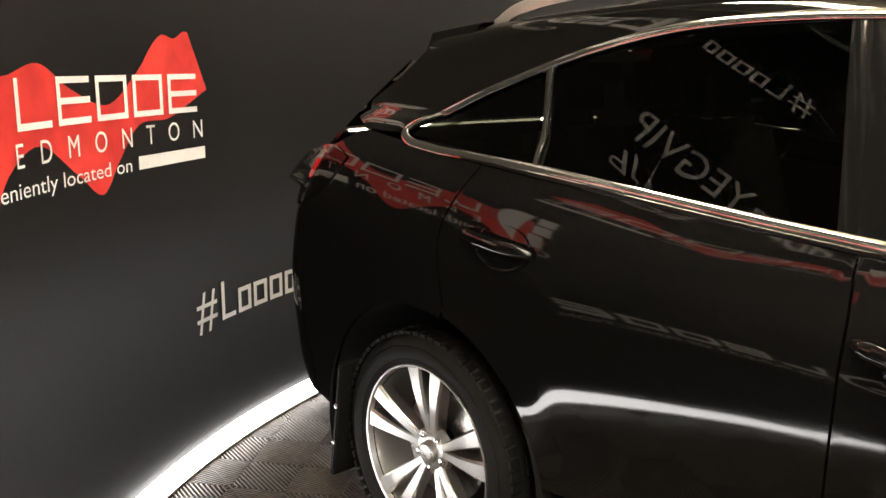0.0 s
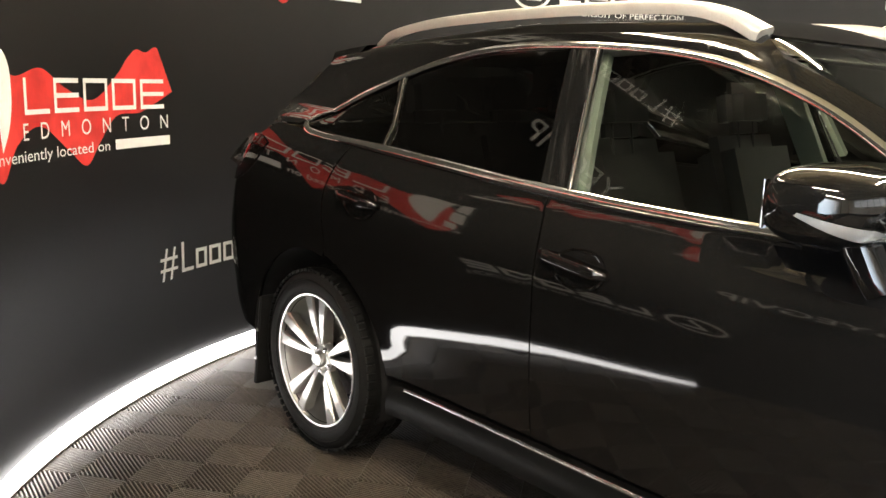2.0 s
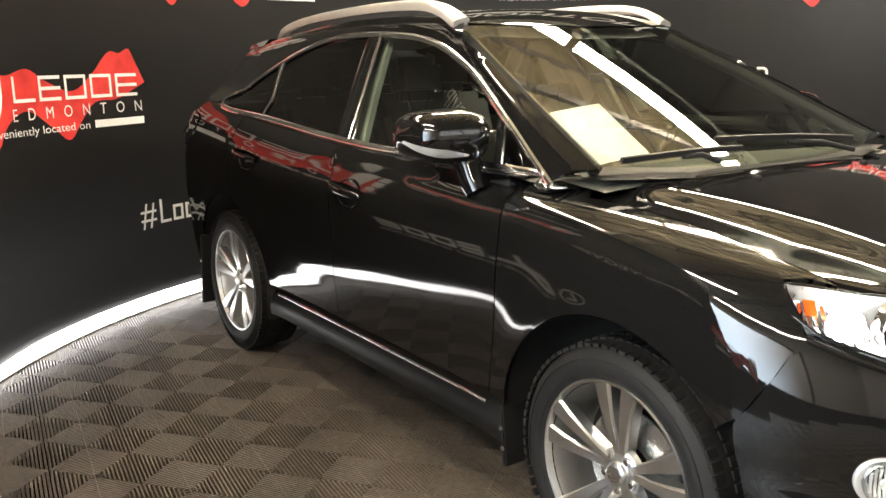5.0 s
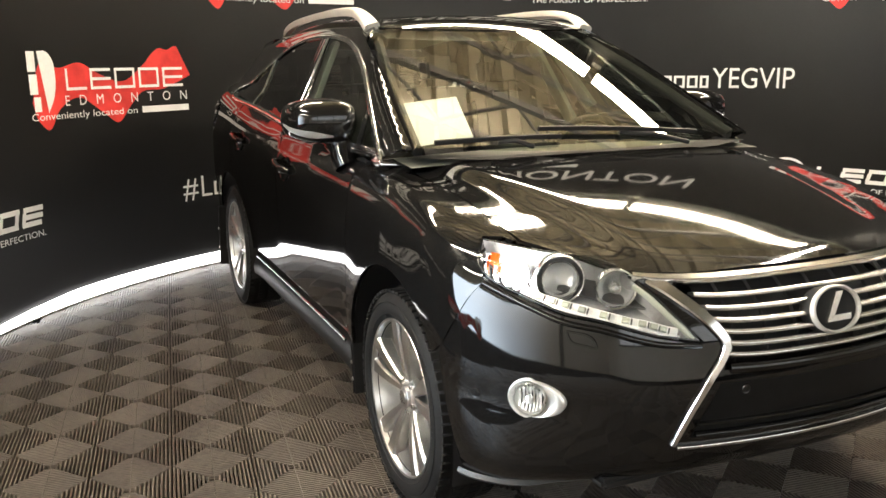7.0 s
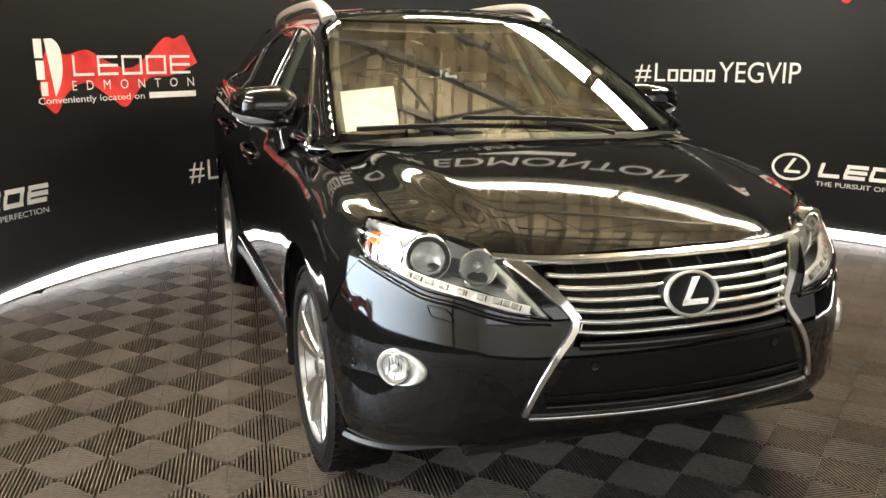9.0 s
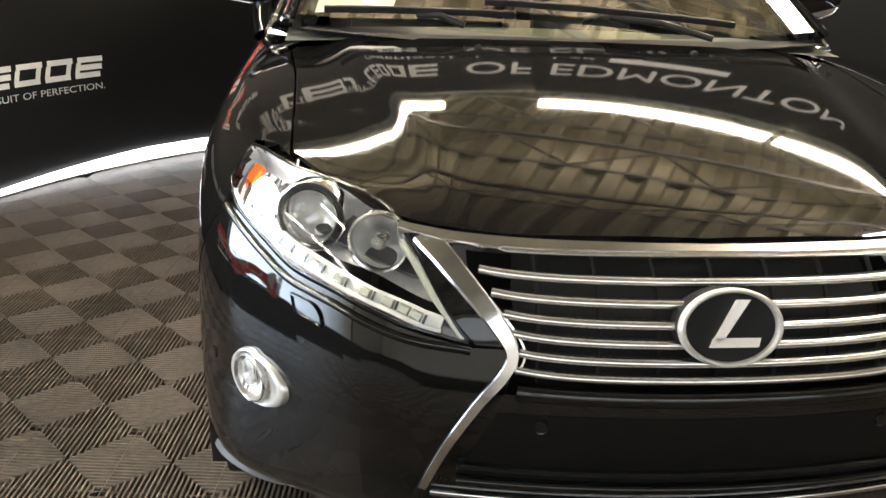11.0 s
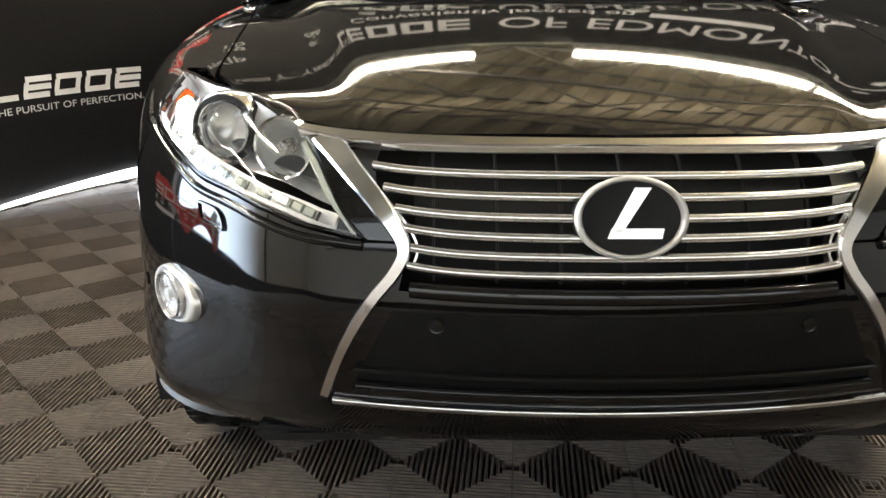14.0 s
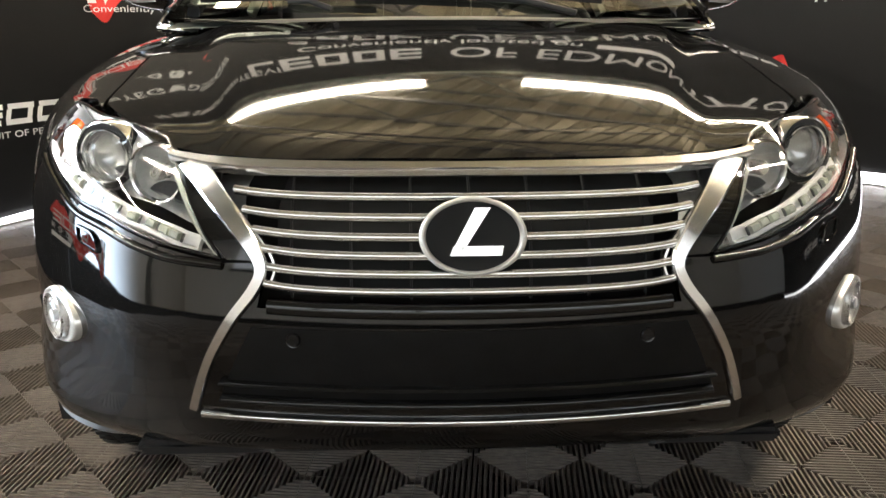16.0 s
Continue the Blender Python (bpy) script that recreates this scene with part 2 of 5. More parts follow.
# ---- booth: round back wall with flared straight sides, floor, roof ----
ARC0, ARC1 = -108.0, 108.0             # the arc runs from ARC0 backwards through 180 to ARC1
SIDE_LEN, SIDE_SHORT = 4.5, 1.55      # straight wings of the wall: car's left, car's right


def wall_point(s):
    """Plan point and outward-facing-in normal at arc length s; s = 0 at the rear of the round (angle 180), growing towards the car's left side."""
    half = radians(180 - ARC1) * RAD
    if abs(s) <= half:
        a = math.pi - s / RAD
        return Vector((CX + RAD * math.cos(a), CY + RAD * math.sin(a), 0)), Vector((-math.cos(a), -math.sin(a), 0))
    sg = 1 if s > 0 else -1
    a = math.pi - sg * half / RAD
    tangent = Vector((math.sin(a), -math.cos(a), 0)) * sg
    p = Vector((CX + RAD * math.cos(a), CY + RAD * math.sin(a), 0)) + tangent * (abs(s) - half)
    return p, Vector((-math.cos(a), -math.sin(a), 0))


def s_of(angle):
    """Arc length of a wall angle in degrees."""
    return radians(((180 - angle) + 180) % 360 - 180) * RAD


S_END = radians(180 - ARC1) * RAD + SIDE_LEN
S_START = -(radians(180 - ARC1) * RAD + SIDE_SHORT)


def wall_sheet(name, s0, s1, z0, z1, off0, off1, material, parent=None, step=0.09, label=""):
    """A solid sheet that follows the wall from s0 to s1, between two offsets towards the inside."""
    n = max(2, int((s1 - s0) / step) + 1)
    verts, faces = [], []
    for i in range(n):
        s = s0 + (s1 - s0) * i / (n - 1)
        p, nn = wall_point(s)
        zt = float(z1(s)) if callable(z1) else z1
        for off, z in ((off0, z0), (off1, z0), (off1, zt), (off0, zt)):
            q = p + nn * off
            verts.append((q.x, q.y, z))
    for i in range(n - 1):
        for j in range(4):
            j2 = (j + 1) % 4
            faces.append((i * 4 + j, i * 4 + j2, i * 4 + 4 + j2, i * 4 + 4 + j))
    faces += [(0, 1, 2, 3), tuple((n - 1) * 4 + k for k in (3, 2, 1, 0))]
    ob = mesh_ob(name, verts, faces, material, parent, label=label)
    return sharpen(ob, 40)


wall = tagged(wall_sheet("wall_round", S_START, S_END, 0.0, WALL_TOP, -0.06, 0.0, WALLM), "black vinyl backdrop wall curving round the car with repeated prints", "wall", kind="structure")
# print on the wall: everything is laid 3 mm proud of the vinyl and bends with it
def lay(name, v2, faces, s0, z0, material, label="", off=0.003, group=""):
    """Lays a flat mesh on the wall. Its x runs to the right as seen from inside, which is growing s."""
    verts = []
    for x, y in v2:
        p, nn = wall_point(s0 + x)
        q = p + nn * off
        verts.append((q.x, q.y, z0 + y))
    return mesh_ob(name, verts, faces, material, wall, smooth=False, label=label)


def quad2(x0, y0, x1, y1, slant=0.0, n=1):
    v, f = [], []
    for i in range(n + 1):
        x = x0 + (x1 - x0) * i / n
        v += [(x, y0), (x + slant * (y1 - y0), y1)]
    for i in range(n):
        f.append((2 * i, 2 * i + 2, 2 * i + 3, 2 * i + 1))
    return v, f


def join2(pieces):
    v, f = [], []
    for pv, pf in pieces:
        o = len(v)
        v += [tuple(p) for p in pv]
        f += [tuple(k + o for k in q) for q in pf]
    return v, f


def ring2(cx, cy, rx, ry, w, n=48):
    v, f = [], []
    for i in range(n):
        a = 2 * math.pi * i / n
        v += [(cx + rx * math.cos(a), cy + ry * math.sin(a)), (cx + (rx - w) * math.cos(a), cy + (ry - w) * math.sin(a))]
    for i in range(n):
        j = (i + 1) % n
        f.append((2 * i, 2 * i + 1, 2 * j + 1, 2 * j))
    return v, f


def frame2(x0, y0, x1, y1, w, slant=0.0):
    """A hollow block that stands for one sign of a brand name."""
    pieces = [quad2(x0, y0, x1, y0 + w, 0), quad2(x0 + slant * (y1 - w - y0), y1 - w, x1 + slant * (y1 - w - y0), y1, 0)]
    pieces += [quad2(x0, y0 + w, x0 + w, y1 - w, slant), quad2(x1 - w, y0 + w, x1, y1 - w, slant)]
    return join2(pieces)


def brand_blocks(x0, y0, x1, y1, w, slant=0.0):
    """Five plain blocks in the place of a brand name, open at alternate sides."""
    pitch = (x1 - x0) / 5
    pieces = []
    for k in range(5):
        a, b = x0 + k * pitch + pitch * 0.08, x0 + (k + 1) * pitch - pitch * 0.08
        pieces.append(quad2(a, y0, b, y0 + w))
        if k % 5 != 0:
            pieces.append(quad2(a + slant * (y1 - w - y0), y1 - w, b + slant * (y1 - w - y0), y1))
        pieces.append(quad2(a, y0 + w, a + w, y1 - (w if k else 0), slant))
        if k in (2, 3):
            pieces.append(quad2(b - w, y0 + w, b, y1 - w, slant))
        if k in (1, 4):
            ym = (y0 + y1) / 2
            pieces.append(quad2(a + slant * (ym - y0), ym - w / 2, b + slant * (ym - y0), ym + w / 2))
    return join2(pieces)


def scaled(body, x0, x1, y0, height, spacing=1.0):
    v, f, w = letters(body, height, spacing)
    return np.c_[x0 + v[:, 0] * (x1 - x0) / w, y0 + v[:, 1]], f


def print_dealer(s, z, k=1.0):
    """White shield, red cloth, block row, city name and the line below. s: left end; z: baseline of the lowest line."""
    W = 1.29 * k
    # cloth: a ribbon with a wavy outline that dips twice
    top = spline([(0.02, 0.10), (0.10, 0.33), (0.25, 0.30), (0.42, 0.33), (0.57, 0.26), (0.76, 0.21), (0.93, 0.31), (1.00, 0.375), (1.07, 0.42), (1.14, 0.41), (1.21, 0.435), (1.28, 0.39), (1.33, 0.27)], 6)
    low = spline([(0.05, 0.00), (0.14, -0.06), (0.24, 0.06), (0.40, 0.12), (0.58, 0.02), (0.70, -0.05), (0.80, 0.04), (0.92, 0.14), (1.08, 0.15), (1.20, 0.19), (1.32, 0.24)], 6)
    n = len(top)
    v = [tuple(k * q) for q in top] + [tuple(k * q) for q in low]
    f = [(i, n + i, n + i + 1, i + 1) for i in range(n - 1)]
    lay("red_cloth_print", v, f, s, z, RED, "red cloth printed behind the white name", 0.003)
    sh = spline([(0.0, 0.395), (0.14, 0.40), (0.205, 0.34), (0.215, 0.22), (0.19, 0.12), (0.14, 0.04)], 6)
    lay("shield_print", [(0.085 * k, 0.395 * k)] + [tuple(k * q) for q in sh[6:]], [tuple(range(len(sh) - 5))[::-1]], s, z, WHITE, off=0.006)
    lay("shield_bars", *join2([quad2(0.0, 0.28 * k, 0.065 * k, 0.395 * k), quad2(0.005 * k, 0.15 * k, 0.07 * k, 0.265 * k), quad2(0.03 * k, 0.05 * k, 0.085 * k, 0.135 * k)]), s, z, WHITE, off=0.006)
    lay("name_blocks", *brand_blocks(0.28 * k, 0.165 * k, 1.27 * k, 0.295 * k, 0.018 * k), s, z, WHITE, off=0.006)
    lay("city_lettering", *scaled("E   D   M   O   N   T   O   N", 0.28 * k, 1.28 * k, 0.075 * k, 0.062 * k), s, z, WHITE, off=0.006)
    lay("line_lettering", *scaled("Conveniently located on", 0.0, 0.86 * k, 0.0, 0.042 * k), s, z, WHITE, off=0.006)
    lay("line_bar", *quad2(0.90 * k, 0.0, 1.29 * k, 0.042 * k), s, z, WHITE, off=0.006)


def print_tag(s, z):
    """Hash sign, plain block for the brand, and the tag's letters."""
    lay("hash_lettering", *scaled("#", 0.0, 0.13, 0.0, 0.155), s, z, WHITE)
    x, pieces = 0.16, []
    for k, (w, h) in enumerate(((0.09, 0.15), (0.085, 0.10), (0.09, 0.10), (0.085, 0.10), (0.07, 0.10))):
        pieces += [quad2(x, 0, x + w, 0.018), quad2(x, 0.018, x + 0.02, h)]
        if k:
            pieces += [quad2(x + 0.02, h - 0.018, x + w, h), quad2(x + w - 0.02, 0.018, x + w, h - 0.018)]
        x += w + 0.018
    lay("brand_blocks", *join2(pieces), s, z, WHITE)
    lay("tag_lettering", *scaled("YEGVIP", 0.68, 1.32, 0.0, 0.165), s, z, WHITE)


def print_slogan(s, z):
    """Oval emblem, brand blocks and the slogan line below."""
    lay("oval_emblem", *join2([ring2(0.16, 0.135, 0.15, 0.112, 0.020), quad2(0.11, 0.085, 0.235, 0.108), quad2(0.11, 0.108, 0.138, 0.205, 0.65)]), s, z, WHITE)
    lay("brand_blocks", *brand_blocks(0.36, 0.07, 1.32, 0.185, 0.030, 0.25), s, z, WHITE)
    lay("slogan_lettering", *scaled("THE PURSUIT OF PERFECTION.", 0.36, 1.33, 0.0, 0.036), s, z, WHITE)


# (left end along the wall, height) of each print
for s, z in ((-6.90, 0.41), (0.69, 0.41), (-3.055, 1.135), (4.62, 1.11), (-4.16, 1.90), (-1.595, 1.895), (3.545, 1.882)):
    print_dealer(s, z)
for s, z in ((-5.60, 1.20), (-1.86, 0.508), (2.065, 1.215), (5.80, 0.46), (6.20, 1.95)):
    print_tag(s, z)
for s, z in ((-4.37, 0.468), (-0.535, 1.16), (3.215, 0.415), (0.865, 1.925)):
    print_slogan(s, z)

print_tag(s_of(-116.0), 2.66)
print_tag(s_of(-128.0), 3.42)
# pale cap along the top edge of the wall
wall_sheet("top_trim", S_START, S_END, WALL_TOP, WALL_TOP + 0.035, -0.07, 0.012, TRIM, wall)

# the LED strip at the foot of the wall
thin = lambda s: np.interp(s, [s_of(-112.0), s_of(-134.0)], [0.016, 0.080])
strip = wall_sheet("led_strip", s_of(-112.0), S_END - 0.02, 0.012, thin, 0.004, 0.022, STRIP)
tagged(strip, "glowing white LED strip along the foot of the curved wall", "light strip")
# the warm light trough along the top of the wall, in lengths with a dark break
for s0, s1 in ((-3.2, -0.75), (0.25, 2.6), (2.7, 5.2)):
    cove = wall_sheet("cove_light", s0, s1, WALL_TOP + 0.06, WALL_TOP + 0.28, 0.28, 0.31, COVE)
    tagged(cove, "long warm light trough on the wall's top edge", "lamp", "cove lights")
    wall_sheet("trough", s0, s1, WALL_TOP + 0.036, WALL_TOP + 0.056, -0.06, 0.33, SATIN, cove)
strip_shoe = wall_sheet("channel", s_of(-112.0), S_END - 0.02, 0.0, 0.010, 0.002, 0.03, SATIN, strip)

# ---- large name high on the wall ----
lay("large_name_blocks", *brand_blocks(0, 0, 1.62, 0.36, 0.07), -2.30, 3.20, WHITE)
lay("large_lettering", *scaled("OF EDMONTON", 0, 3.50, 0, 0.36), -0.45, 3.20, WHITE)
lay("large_line_lettering", *scaled("Conveniently located on", 0, 2.4, 0, 0.14), -1.75, 2.90, WHITE)
lay("large_line_bar", *quad2(0, 0, 1.0, 0.14, n=6), 0.78, 2.90, WHITE)

# ---- roof of the hall: ribbed deck on trusses, tubes, ring light ----
ROOF = 5.3
TURN = -22.5                          # the hall's beams stand askew to the booth
v, f = [], []
y = -13.0
k = 0
while y < 13.0:
    z = ROOF + (0.0 if k % 4 in (0, 1) else 0.09)
    v += [(-12, y, z), (14, y, z)]
    y += 0.16 if k % 2 == 0 else 0.05
    k += 1
f = [(2 * i, 2 * i + 1, 2 * i + 3, 2 * i + 2) for i in range(len(v) // 2 - 1)]
deck = tagged(mesh_ob("ceiling", v, f, DECK, smooth=False), "ribbed galvanised metal roof deck of the hall", "ceiling", kind="structure")
deck.rotation_euler = (0, 0, radians(TURN))
for name, lo, hi in (("wall_hall_back", (-5.1, -7, 0), (-5.0, 8, ROOF + 0.1)), ("wall_hall_right", (-5.1, -7.1, 0), (9.1, -7.0, ROOF + 0.1)), ("wall_hall_left", (-5.1, 8.0, 0), (9.1, 8.1, ROOF + 0.1)), ("wall_hall_front", (9.0, -7.0, 0), (9.1, 8.0, ROOF + 0.1))):
    tagged(box(name, lo, hi, HALL), "plain pale wall of the hall outside the booth", "wall", kind="structure")
# unseen glowing panels, added on the front wall to brighten the nose's chrome
win = empty("window_1", (9.0, 0.5, 0))
tagged(win, "unseen glowing panels added high on the hall's front wall", "window", kind="structure")
for k in range(5):
    y = -4.4 + 2.2 * k
    box("pane", (-0.05, y - 1.05, 2.1), (-0.02, y + 1.05, 4.5), FILL_GLOW, win)
    for lo, hi in (((-0.08, y + 1.05, 2.0), (0.0, y + 1.15, 4.6)),):
        box("window_frame", lo, hi, STEEL, win)
for z in (2.0, 4.5):
    box("window_frame", (-0.08, -5.55, z), (0.0, 5.45, z + 0.1), STEEL, win)
# daylit roller door in the hall's right wall
door = box("door_1", (-0.4, -7.0, 0.0), (5.4, -6.96, 3.6), DAY)
tagged(door, "open daylit roller door of the hall", "door", kind="structure")
for lo, hi in (((-0.55, -7.0, 0), (-0.4, -6.9, 3.75)), ((5.4, -7.0, 0), (5.55, -6.9, 3.75)), ((-0.4, -7.0, 3.6), (5.4, -6.9, 3.75))):
    box("door_frame", lo, hi, STEEL, door)


def truss(x):
    t = empty("roof_truss", (x, 0.5, ROOF - 0.4))
    tagged(t, "dark painted steel roof truss with zigzag webs", "truss", "roof trusses")
    for z in (-0.42, 0.38):
        box("chord", (-0.04, -7.4, z), (0.04, 7.4, z + 0.07), STEEL, t)
    for i in range(20):
        y0 = -7.2 + i * 0.72
        a, b = (-0.36, 0.38) if i % 2 == 0 else (0.38, -0.36)
        tube("web", [(0, y0, a), (0, y0 + 0.72, b)], 0.022, STEEL, t, 6)
    return t


first = truss(-3.4)
first.rotation_euler = (0, 0, radians(TURN))
for x in (-1.9, -0.4, 1.6, 3.6, 5.6):
    copy_thing(first, pose(x, 0.5, ROOF - 0.4, 0, 0, TURN))


LAMP_Z = 4.0


def tube_lamp(x, y, half=1.85, hood=False):
    """A bare tube that lights the deck as well, or one under a reflector hood."""
    t = empty("strip_lamp", (x, y, LAMP_Z))
    tagged(t, "unseen long hooded fluorescent lamp hung on cables below the roof" if hood else "long bare warm fluorescent lamp hung on cables below the roof", "lamp", "roof lamps")
    box("housing", (-0.016, -half, 0.06), (0.016, half, 0.09), SATIN, t)
    box("tube", (-0.034, -half + 0.02, -0.02), (0.034, half - 0.02, 0.03), TUBE, t, 0.012)
    if hood:
        v = [(x, y, z) for y in (-half, half) for x, z in ((-0.11, 0.0), (-0.05, 0.058), (0.05, 0.058), (0.11, 0.0), (0.05, 0.064), (-0.05, 0.064))]
        mesh_ob("hood", v, [(k, (k + 1) % 6, 6 + (k + 1) % 6, 6 + k) for k in range(6)], STEEL, t, smooth=False)
    for yy in (-0.8 * half, 0.8 * half):
        tube("cable", [(0, yy, 0.03), (0, yy, ROOF - LAMP_Z + 0.10)], 0.006, STEEL, t, 6)
    return t


tube_lamp(1.15, 3.0, 1.1).rotation_euler = (0, 0, radians(28))
tube_lamp(0.3, -2.7, 1.4, True).rotation_euler = (0, 0, radians(-75))
# unseen lamp, added to lift the wall prints and the right-hand floor
tube_lamp(2.6, -4.8, 1.9, True).rotation_euler = (0, 0, radians(90))


# ---- car: body form as a field that is negative inside ----
def curve1(xs, ys):
    """Smooth curve through a few control values (monotone Hermite)."""
    xs, ys = np.array(xs, float), np.array(ys, float)
    d = np.diff(ys) / np.diff(xs)
    m = np.zeros(len(xs))
    m[1:-1] = np.where(d[:-1] * d[1:] > 0, 2 * d[:-1] * d[1:] / (d[:-1] + d[1:] + 1e-12), 0)
    m[0], m[-1] = d[0], d[-1]

    def at(x):
        x = np.asarray(x, float)
        i = np.clip(np.searchsorted(xs, x) - 1, 0, len(xs) - 2)
        h = xs[i + 1] - xs[i]
        u = np.clip((x - xs[i]) / h, 0, 1)
        y = (1 + 2 * u) * (1 - u) ** 2 * ys[i] + u * (1 - u) ** 2 * h * m[i] + u * u * (3 - 2 * u) * ys[i + 1] + u * u * (u - 1) * h * m[i + 1]
        return y + np.where(x < xs[0], (x - xs[0]) * m[0], 0) + np.where(x > xs[-1], (x - xs[-1]) * m[-1], 0)
    return at


def smax(a, b, k):
    h = np.clip(0.5 + 0.5 * (a - b) / k, 0, 1)
    return b + (a - b) * h + k * h * (1 - h)


WF, WB, WZ, WR, WY = 1.331, -1.389, 0.353, 0.365, 0.785      # wheel: place, tyre radius, middle of the tread
half_width = curve1([-2.35, -2.0, -1.37, -0.7, 0.3, 1.0, 1.37, 1.8, 2.3], [0.86, 0.900, 0.915, 0.900, 0.905, 0.910, 0.915, 0.910, 0.87])
side_form = curve1([0.20, 0.33, 0.42, 0.55, 0.70, 0.86, 0.96, 1.04, 1.10, 1.165, 1.30], [-0.085, -0.036, -0.022, -0.010, -0.003, 0.0, -0.007, -0.022, -0.043, -0.085, -0.22])
belt_line = curve1([-1.75, -1.57, -1.0, -0.45, 0.0, 0.45, 0.95, 1.4], [1.285, 1.262, 1.205, 1.163, 1.142, 1.135, 1.125, 1.12])
hood_mid = np.poly1d(np.polyfit([0.60, 0.80, 0.95, 1.2, 1.35, 1.5, 1.65, 1.75, 1.85, 1.95, 2.03, 2.1, 2.25], [1.145, 1.141, 1.135, 1.118, 1.101, 1.080, 1.050, 1.025, 0.997, 0.966, 0.940, 0.915, 0.845], 5))
front_form = curve1([0.28, 0.36, 0.44, 0.52, 0.62, 0.70, 0.78, 0.86, 0.92, 1.0], [-0.16, -0.065, -0.03, -0.01, 0.0, -0.012, -0.035, -0.085, -0.15, -0.26])
bottom_line = curve1([-2.3, -1.9, -1.2, 1.2, 1.8, 2.1, 2.3], [0.40, 0.32, 0.27, 0.27, 0.275, 0.345, 0.40])
roof_mid = curve1([-2.0, -1.7, -1.2, -0.5, 0.0, 0.3, 0.8], [1.515, 1.578, 1.634, 1.672, 1.658, 1.618, 1.51])
back_form = curve1([0.3, 0.5, 0.75, 1.0, 1.12, 1.30, 1.45, 1.6], [-2.20, -2.30, -2.32, -2.26, -2.20, -2.03, -1.86, -1.70])


def arch(x, z):
    """Swelling of the wings over the wheels."""
    out = 0
    for c in (WB, WF):
        r = np.hypot(x - c, z - WZ)
        size, width = (0.010, 0.070) if c < 0 else (0.013, 0.090)
        out = out + size * np.exp(-((r - 0.44) / width) ** 2) * (z > 0.1)
    return out


def body_low(x, y, z):
    a = np.abs(y)
    lift = (belt_line(x) - 1.165) * np.clip((z - 0.75) / 0.4, 0, 1)
    rise = 0.11 * np.clip((0.5 - x) / 0.9, -0.4, 1) * np.clip((z - 0.36) / 0.2, 0, 1) * np.clip((1.02 - z) / 0.2, 0, 1)
    side = a - (half_width(x) + side_form(z - lift - rise) + arch(x, z))
    front = x - (2.292 - 0.26 * y * y - 0.16 * np.maximum(a - 0.50, 0) - 0.98 * np.clip((z - 0.30) / 0.25, 0.40, 1) * np.maximum(a - 0.58, 0) ** 1.5 + front_form(z))
    # bonnet: raised middle with soft creases that run from the pillars to the grille corners
    edge = 0.44 + 0.23 * np.clip((2.1 - x) / 1.1, 0, 1)
    top = z - (hood_mid(x) - 0.055 * y * y - 0.024 * np.clip((2.12 - x) / 0.45, 0.35, 1) / (1 + np.exp(-(a - edge) / 0.017)) - 0.35 * np.maximum(a - 0.70, 0) ** 2)
    f = smax(side, front, 0.09)
    f = smax(f, np.where(x > 0.3, top, z - 1.33), 0.075)
    f = smax(f, bottom_line(x) - z, 0.05)
    f = smax(f, back_form(z) + 0.22 * y * y - x, 0.14)
    return f


def body_high(x, y, z):
    a = np.abs(y)
    side = a - (0.822 - 0.58 * (z - 1.165) - 0.10 * np.maximum(x - 0.35, 0) ** 1.6 - 0.10 * np.maximum(z - 1.42, 0) ** 2)
    roof = z - (roof_mid(x) - 0.10 * y * y)
    screen = (x - (1.235 - 2.12 * (z - 1.13) - 0.14 * y * y)) * 0.43
    back = (back_form(z) + 0.12 * y * y - x) * 0.8
    f = smax(side, roof, 0.045)
    f = smax(f, screen, 0.035)
    return np.maximum(smax(f, back, 0.06), 1.09 - z)


def body(x, y, z):
    return np.minimum(body_low(x, y, z), body_high(x, y, z))


def meet(field, eye, way, reach=2.2, steps=90, offset=0.0):
    """First points where rays enter the field; eye and way are arrays of rows."""
    eye, way = np.atleast_2d(np.array(eye, float)), np.atleast_2d(np.array(way, float))
    n = len(eye)
    lo, hi, found = np.zeros(n), np.full(n, float(reach)), np.zeros(n, bool)
    prev = np.zeros(n)
    for k in range(1, steps + 1):
        d = reach * k / steps
        p = eye + way * d
        inside = field(*p.T) - offset < 0
        fresh = inside & ~found
        hi[fresh], lo[fresh] = d, prev[fresh]
        found |= inside
        prev[:] = d
    for _ in range(26):
        mid = (lo + hi) / 2
        p = eye + way * mid[:, None]
        inside = field(*p.T) - offset < 0
        hi = np.where(inside, mid, hi)
        lo = np.where(inside, lo, mid)
    return eye + way * hi[:, None], found


def normal_of(field, p, e=2e-3):
    p = np.atleast_2d(p)
    g = np.stack([field(*(p + d).T) - field(*(p - d).T) for d in np.eye(3) * e], 1)
    return g / (np.linalg.norm(g, axis=1)[:, None] + 1e-12)


def side3(pts, field=body):
    """(x, z) pairs of the right flank put on the body."""
    p = np.array(pts, float)
    return meet(field, np.c_[p[:, 0], np.full(len(p), -1.5), p[:, 1]], np.tile((0, 1.0, 0), (len(p), 1)), 1.5)[0]


def top3(pts, field=body):
    p = np.array(pts, float)
    return meet(field, np.c_[p, np.full(len(p), 2.2)], np.tile((0, 0, -1.0), (len(p), 1)), 2.0)[0]


AXIS = 1.30      # upright axis about which the nose is unrolled


